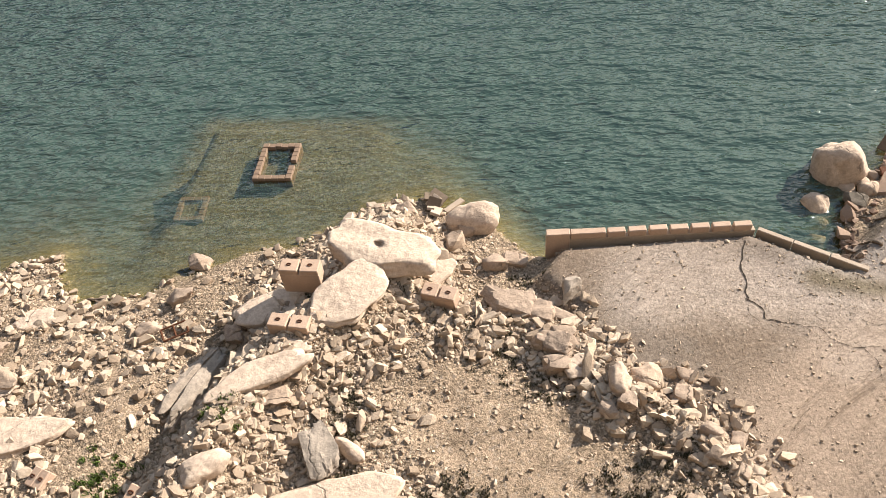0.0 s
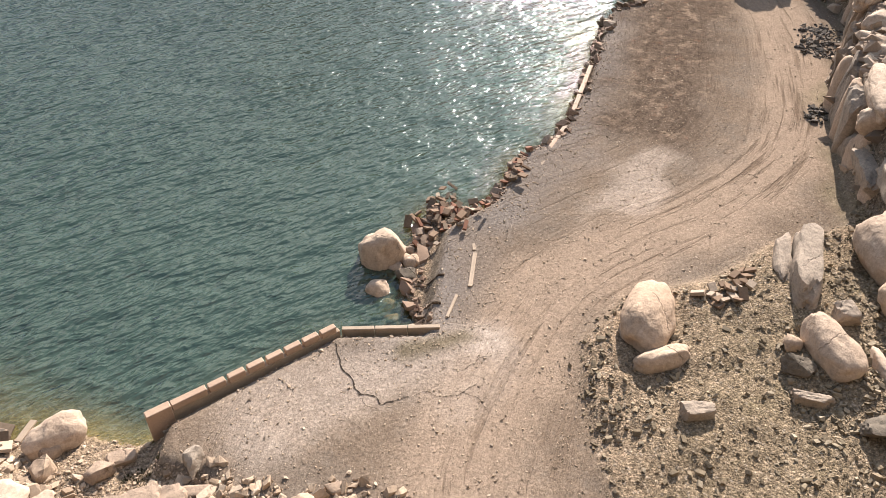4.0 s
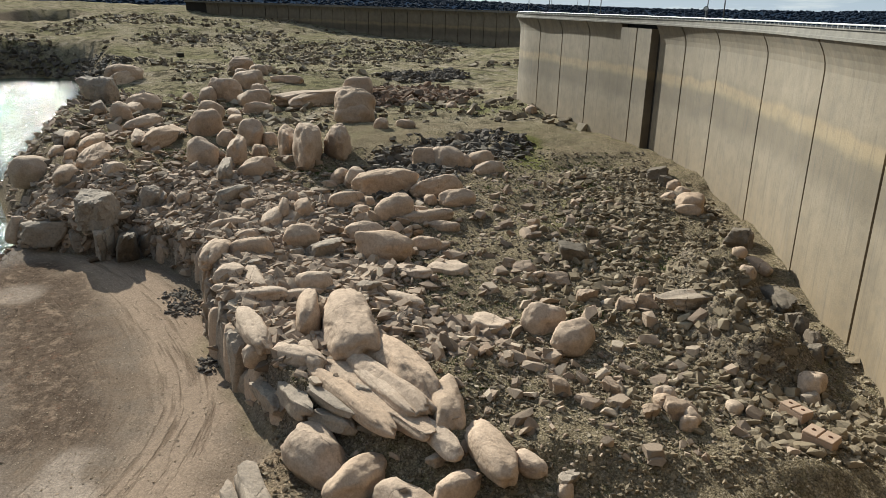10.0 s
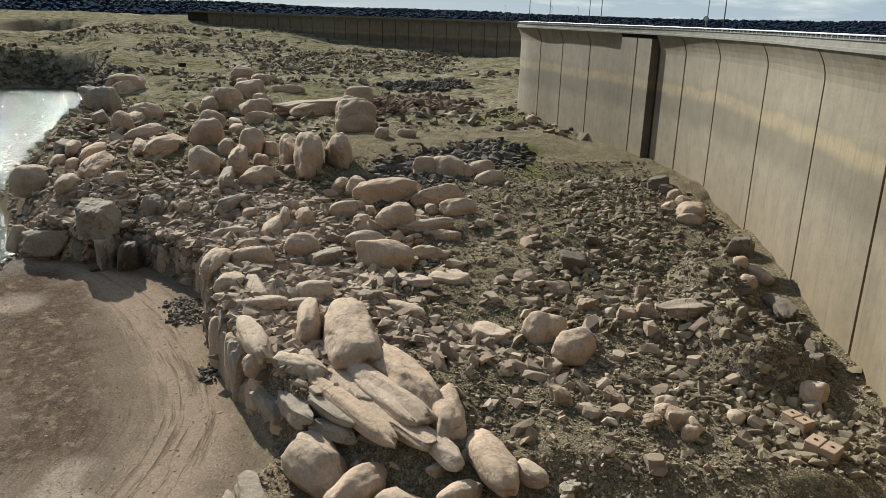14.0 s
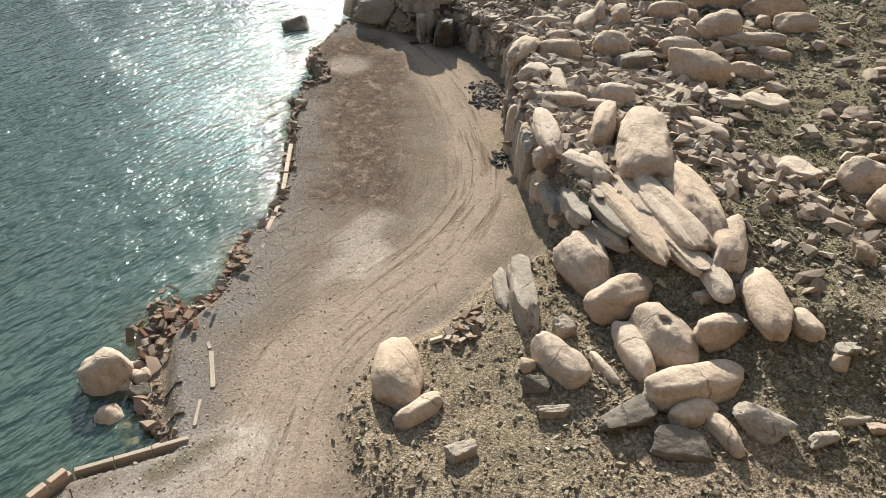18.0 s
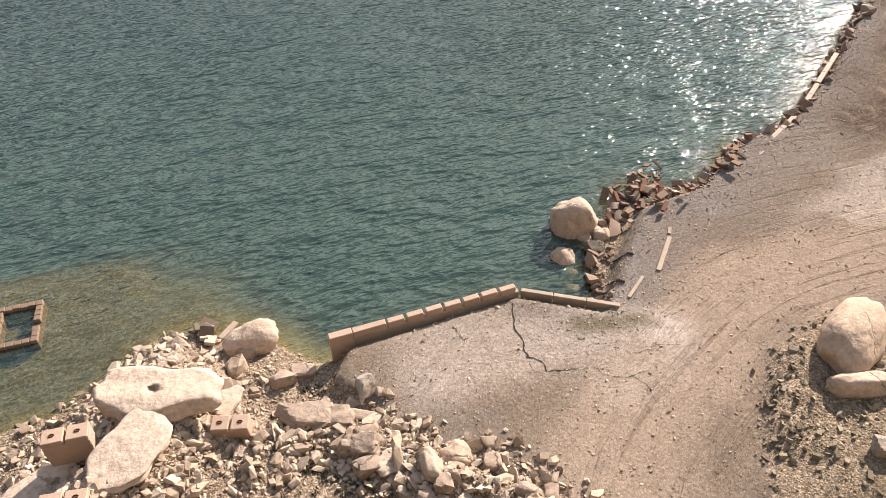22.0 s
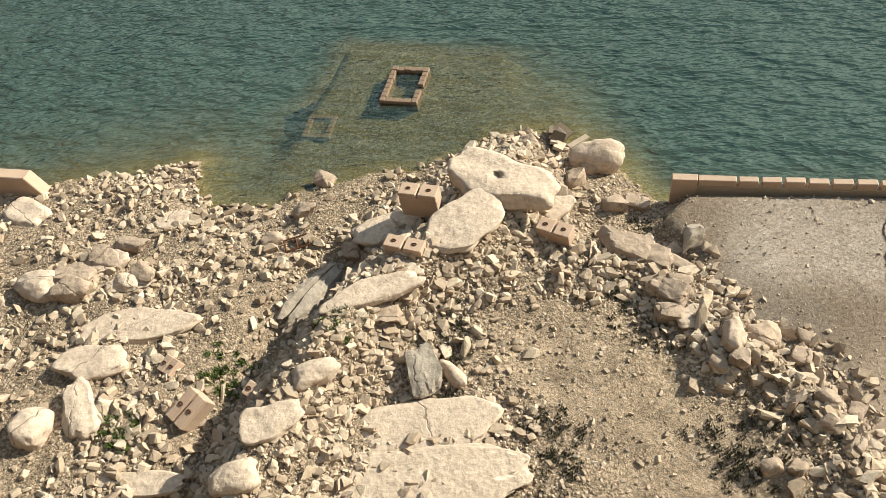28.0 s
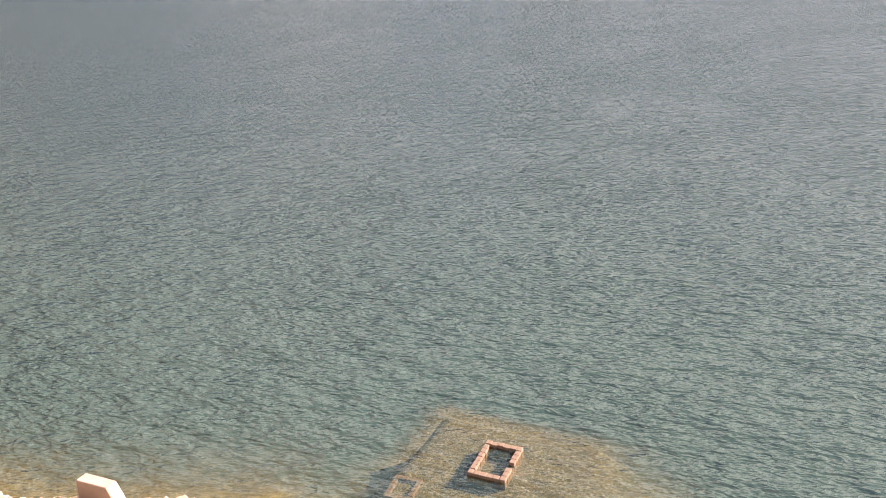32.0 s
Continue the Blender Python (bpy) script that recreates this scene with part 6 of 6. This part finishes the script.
concrete_block(62.6, -32.8, 9.0, 2.6, 1.4, 1.2, 25, "tan concrete block lying near the dam foot")
concrete_block(57.9, -33.0, 8.9, 2.7, 1.6, 1.4, 38, "tan concrete block tilted on the gravel slope", -6)

# leaning slab at the water's edge
slab = tagged(empty("fallen_slab", pose(-46.3, 42.1, 0.1, -6, 3, -5)), "leaning tan concrete wall slab at the water", "concrete slab")
bm = bmesh.new()
box(bm, -2.4, 2.5, -0.6, 0.6, -0.6, 2.3, 0.07)
for v in bm.verts:
    if v.co.x > 1 and v.co.z > 1:
        v.co.x -= 1.5
part("slab", bm, block_concrete, slab)


# ---- drowned ruins ----
def ruin(x, y, turn, w, d, thick, top, depth, label, gap=False):
    ob = tagged(empty("ruin", pose(x, y, 0, 0, 0, turn)), label, "ruin")
    rng = random.Random(int(w * 100))
    for side, (ax, ay, bx, by) in enumerate(((-w / 2, -d / 2, w / 2, -d / 2), (w / 2, -d / 2, w / 2, d / 2), (w / 2, d / 2, -w / 2, d / 2), (-w / 2, d / 2, -w / 2, -d / 2))):
        n = max(3, round(math.hypot(bx - ax, by - ay) / 0.62))
        A, B = Vector((ax, ay, 0)), Vector((bx, by, 0))
        step = (B - A).length / n
        for k in range(n):
            drop = rng.uniform(0, 0.07) + (0.42 if gap and side == 1 and k == n // 2 - 1 else 0)
            part("stone", along(A, B, k * step - 0.01, (k + 1) * step - 0.018, 0.0, thick + rng.uniform(-0.03, 0.04), -depth, top - drop, 0.04), brick_ruin, ob)
    return ob


ruin(-13.7, 53.1, -9.5, 3.5, 4.75, 0.5, 0.34, 1.6, "roofless brown masonry walls standing in the water", True)
ruin(-21.2, 49.2, -6, 2.6, 2.9, 0.45, -0.48, 1.4, "drowned square of brown masonry under the water")

# ---- slabs and debris by the water ----
rng = random.Random(5)


def debris(name, label, n, cx, cy, rx, ry, sizes, mats, lift=0.0, turn=0):
    ob = tagged(empty(name, pose(cx, cy, 0, 0, 0, turn)), label, "debris")
    for k in range(n):
        x, y = rng.gauss(0, rx / 2), rng.gauss(0, ry / 2)
        wx = Matrix.Rotation(radians(turn), 4, 'Z') @ Vector((x, y, 0))
        z = max(0.0, on_ground(cx + wx.x, cy + wx.y)) + lift * rng.random()
        w, d, h = rng.uniform(*sizes), rng.uniform(*sizes) * 0.6, rng.uniform(0.07, 0.16)
        bm = bmesh.new()
        box(bm, -w / 2, w / 2, -d / 2, d / 2, -h, h, 0.02)
        bmesh.ops.transform(bm, matrix=pose(x, y, z + 0.12, rng.gauss(0, 16), rng.gauss(0, 16), rng.uniform(0, 360)), verts=bm.verts)
        part("slab", bm, rng.choice(mats), ob)
    return ob


debris("brick_debris", "heap of broken red brick and concrete slabs at the shore", 80, 40.6, 43.3, 4.4, 2.8, (0.35, 1.25), [brick_ruin, brick_red, brick_ruin, old_wood, wall_stone], 0.8, 38)
debris("wall_debris", "broken reddish wall pieces along the shore", 26, 49.5, 43.0, 6.5, 1.2, (0.4, 1.2), [brick_red, brick_ruin, old_wood], 0.7, 25)
debris("stone_plates", "pale flat stone plates beside the boulders", 22, 48.5, 17.8, 4.0, 2.2, (0.5, 1.4), [wall_stone, wall_stone, brick_ruin], 0.4)
debris("driftwood", "broken planks and wood at the waterline", 9, -0.3, 44.9, 1.8, 1.2, (0.8, 2.0), [old_wood, wall_stone], 0.4)


def log(x0, y0, x1, y1, r, label):
    bm = bmesh.new()
    n = 7
    pts = [(x0 + (x1 - x0) * k / n + 0.06 * math.sin(k * 2.1), y0 + (y1 - y0) * k / n, max(0, on_ground(x0 + (x1 - x0) * k / n, y0 + (y1 - y0) * k / n)) + r * 0.9 + 0.03 * math.cos(k * 1.7)) for k in range(n + 1)]
    tube(bm, pts, [r * (1 - 0.05 * k) for k in range(n + 1)], 9)
    ob = part("log", bm, old_wood, smooth=True)
    return tagged(ob, label, "log")


log(119.0, 58.4, 124.5, 53.2, 0.42, "long dark log lying below the cliff")
log(-27.8, 39.6, -25.9, 39.4, 0.10, "short dark log at the waterline")
log(33.2, 35.8, 31.2, 38.6, 0.10, "dead branch among the shore rubble")
log(30.6, 33.4, 29.7, 35.4, 0.12, "pale fence post lying in the shore rubble")

frame_ob = tagged(empty("iron_frame", pose(-19.9, 34.5, on_ground(-19.9, 34.5) + 0.35, 8, 0, 20)), "rusty iron frame lying on the rubble", "iron frame")
for a, b in (((-0.9, -0.5), (0.9, -0.5)), ((0.9, -0.5), (0.9, 0.5)), ((0.9, 0.5), (-0.9, 0.5)), ((-0.9, 0.5), (-0.9, -0.5)), ((0, -0.5), (0, 0.5))):
    bm = bmesh.new()
    tube(bm, [(*a, 0), (*b, 0)], 0.07, 6)
    part("bar", bm, rust, frame_ob)


# ---- worn cliff of the ledge ----
EDGE_LINE = smooth_line(np.array([(131, 78), (124.5, 64), (126.5, 55), (119, 45), (111.5, 37.5), (99, 32.5), (87, 28.3), (77, 22.5), (68, 15.5)], float), 2.3)
rng = random.Random(11)
for k, (x, y) in enumerate(EDGE_LINE):
    tz = rng.uniform(4.6, 6.8) * (0.66 if k < 18 else 1 if k < len(EDGE_LINE) - 5 else 0.7)
    nx = EDGE_LINE[min(k + 1, len(EDGE_LINE) - 1)] - EDGE_LINE[max(k - 1, 0)]
    turn = math.degrees(math.atan2(nx[1], nx[0]))
    ob = boulder(x + 0.9, y - 0.9, rng.uniform(2.8, 4.2), rng.uniform(2.6, 3.8), tz, turn + rng.uniform(-14, 14), granite_grey if k % 3 else granite, 900 + k)
    ob.location.z = 1.6 + tz * 0.45
    ob["label"] = "steep fractured granite block of the cliff face"

# ---- cracks in the yard ----
def ribbon(bm, line, width, lift, profile, wobble=0.0, seed=0):
    rr = random.Random(seed)
    t = np.gradient(line, axis=0)
    t /= np.maximum(np.hypot(t[:, 0], t[:, 1]), 1e-6)[:, None]
    nrm = np.column_stack([-t[:, 1], t[:, 0]])
    w = width * np.array([1 + wobble * rr.uniform(-1, 1) for _ in line])
    q = line[:, None, :] + nrm[:, None, :] * (np.array([o for o, _ in profile])[None, :] * w[:, None])[:, :, None]
    zz = height(q[:, :, 0], q[:, :, 1])
    rows = []
    for i in range(len(line)):
        fade = min(1.0, i / 6, (len(line) - 1 - i) / 6) + 0.02
        rows.append([bm.verts.new((q[i, k, 0], q[i, k, 1], zz[i, k] + lift + profile[k][1] * fade)) for k in range(len(profile))])
    for u, v in zip(rows[:-1], rows[1:]):
        for k in range(len(profile) - 1):
            bm.faces.new((u[k], v[k], v[k + 1], u[k + 1]))


crack_dark = plain("crack_dark", (0.045, 0.035, 0.028), 1.0)
bm = bmesh.new()
for k, (pts, w) in enumerate(((((21.7, 35.6), (20.6, 33.4), (20.4, 31.9), (20.0, 30.4)), 0.065), (((20.0, 30.4), (20.7, 29.4), (20.6, 28.6), (21.6, 28.2), (22.7, 27.6)), 0.06),
                              (((20.0, 30.4), (19.8, 29.2), (20.1, 28.4)), 0.05), (((21.2, 33), (21.0, 31.6), (21.5, 30.6)), 0.035),
                              (((22.7, 27.6), (23.6, 27.3), (24.1, 26.2), (25.4, 25.6), (27, 25.4)), 0.06), (((25.4, 25.6), (25.9, 24.2), (25.6, 22.8)), 0.05),
                              (((26, 28.2), (27.2, 27.1), (28.8, 27.0), (30.4, 26.1)), 0.05), (((30, 30.4), (31.2, 29.2), (33, 28.9)), 0.05), (((17.5, 29.5), (18.2, 28.3), (18.0, 27.2)), 0.04))):
    line = smooth_line(np.array(pts, float), 0.16)
    line = line + np.column_stack([bumps(line[:, 0], line[:, 1], 0.5, 60 + k), bumps(line[:, 0], line[:, 1], 0.5, 70 + k)]) * 0.12
    ribbon(bm, line, (0.62 if k < 2 else 0.28) * w, 0.035, [(-1, 0), (1, 0)], 0.6, k)
tagged(part("ground_cracks", bm, crack_dark), "dark open cracks in the hard yard surface", "cracks", kind="stuff")


# ---- plants ----
def tufts(name, label, n, lo, hi, chance, tall, spread, mat, seed, blades=26):
    rng = np.random.RandomState(seed)
    V, F = [], []
    xs_, ys_ = rng.uniform(lo[0], hi[0], n * 12), rng.uniform(lo[1], hi[1], n * 12)
    zs_ = height(xs_, ys_)
    keep = np.flatnonzero((rng.rand(n * 12) < chance(xs_, ys_)) & (zs_ > 0.05))[:n]
    for x, y, z in zip(xs_[keep], ys_[keep], zs_[keep]):
        s = rng.uniform(0.5, 1.3)
        for _ in range(blades):
            a, r = rng.uniform(0, 6.28), spread * s * rng.rand() ** 0.5
            px, py = x + r * math.cos(a), y + r * math.sin(a)
            h, b, w = tall * s * rng.uniform(0.5, 1.2), rng.uniform(0, 6.28), rng.uniform(0.02, 0.045) * (1 + tall)
            tip = (px + 0.5 * h * math.cos(b), py + 0.5 * h * math.sin(b), z + h)
            k = len(V)
            V.extend([(px - w * math.sin(b), py + w * math.cos(b), z - 0.03), (px + w * math.sin(b), py - w * math.cos(b), z - 0.03), tip])
            F.append((k, k + 1, k + 2))
    me = bpy.data.meshes.new(name)
    me.from_pydata(V, [], F)
    me.materials.append(mat)
    return tagged(new(name, me), label, "plants", kind="stuff")


near_to = lambda r, *pts: (lambda x, y: ease(1.2 - np.min([np.hypot(x - a, y - b) for a, b in pts], axis=0) / r))
tufts("green_grass", "bright green grass in the damp gully", 90, (-32, 14), (-12, 28), near_to(1.7, (-22.8, 24.2), (-22.4, 23), (-28.2, 18.5), (-14.2, 25.3)), 0.34, 0.35, grass_green, 61, 40)
tufts("dry_weeds", "small dark dry weeds on the sandy hollow", 1000, (-10, 6), (18, 36), lambda x, y: out_of_yard(x, y) * ease(bumps(x, y, 3.4, 62) + 0.25), 0.19, 0.26, scrub_brown, 63, 30)
tufts("slope_weeds", "low dry weeds over the stony slope", 170, (26, -24), (70, 22), lambda x, y: out_of_yard(x, y) * ease(bumps(x, y, 4.1, 64) + 0.1), 0.22, 0.36, scrub_brown, 65, 26)
tufts("bench_grass", "thin green grass between the boulders", 1500, (66, -36), (175, 60), lambda x, y: ease(area_dist(x, y, BENCH) / 4) * ease(1.6 * bumps(x, y, 9, 66) + 0.1), 0.28, 0.8, grass_green, 67, 26)

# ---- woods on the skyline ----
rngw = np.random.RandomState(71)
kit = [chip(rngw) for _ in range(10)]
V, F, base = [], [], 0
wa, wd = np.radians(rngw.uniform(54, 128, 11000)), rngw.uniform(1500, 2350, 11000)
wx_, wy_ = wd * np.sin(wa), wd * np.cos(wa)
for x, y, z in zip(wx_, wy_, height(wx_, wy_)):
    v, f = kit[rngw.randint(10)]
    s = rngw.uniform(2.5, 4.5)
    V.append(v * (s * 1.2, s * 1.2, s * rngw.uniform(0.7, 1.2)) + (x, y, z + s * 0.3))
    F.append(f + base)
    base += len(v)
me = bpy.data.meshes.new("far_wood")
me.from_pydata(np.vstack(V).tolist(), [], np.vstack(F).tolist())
# the blue in this material paints distance haze onto the trees
me.materials.append(forest_haze_blue)
tagged(new("far_wood", me), "dark evergreen woods along the skyline, tinted blue for distance haze", "woods", kind="stuff")

# small hut on the moor
hut = tagged(empty("hut", pose(414.2, 142.6, on_ground(414.2, 142.6) - 0.2, 0, 0, 28)), "small dark windowless hut on the moor", "hut")
bm = bmesh.new()
box(bm, -2.6, 2.6, -1.6, 1.6, 0, 2.3, 0.05)
part("wall", bm, dark_joint, hut)
bm = bmesh.new()
box(bm, -2.8, 2.8, -1.8, 1.8, 2.304, 2.5, 0.04)
part("roof", bm, scrub_brown, hut)

# round sign on the crest
i = at_heading(107.6, 8.3)
c = LINE[i] - OUT[i] * 8.3
sign = tagged(empty("road_sign", pose(c[0], c[1], TOP, 0, 0, math.degrees(math.atan2(-c[1], -c[0])))), "round road sign on a post beside the lamp", "road sign")
bm = bmesh.new()
tube(bm, [(0, 0, 0), (0, 0, 2.6)], 0.05, 8)
part("post", bm, galvanised, sign)
bm = bmesh.new()
bmesh.ops.create_cone(bm, cap_ends=True, segments=24, radius1=0.55, radius2=0.55, depth=0.05, matrix=Matrix.Translation((0.08, 0, 2.3)) @ Matrix.Rotation(radians(90), 4, 'Y'))
part("disc", bm, lamp_steel, sign)
bm = bmesh.new()
bmesh.ops.create_cone(bm, cap_ends=True, segments=24, radius1=0.38, radius2=0.38, depth=0.03, matrix=Matrix.Translation((0.13, 0, 2.3)) @ Matrix.Rotation(radians(90), 4, 'Y'))
part("face", bm, white_rail, sign)
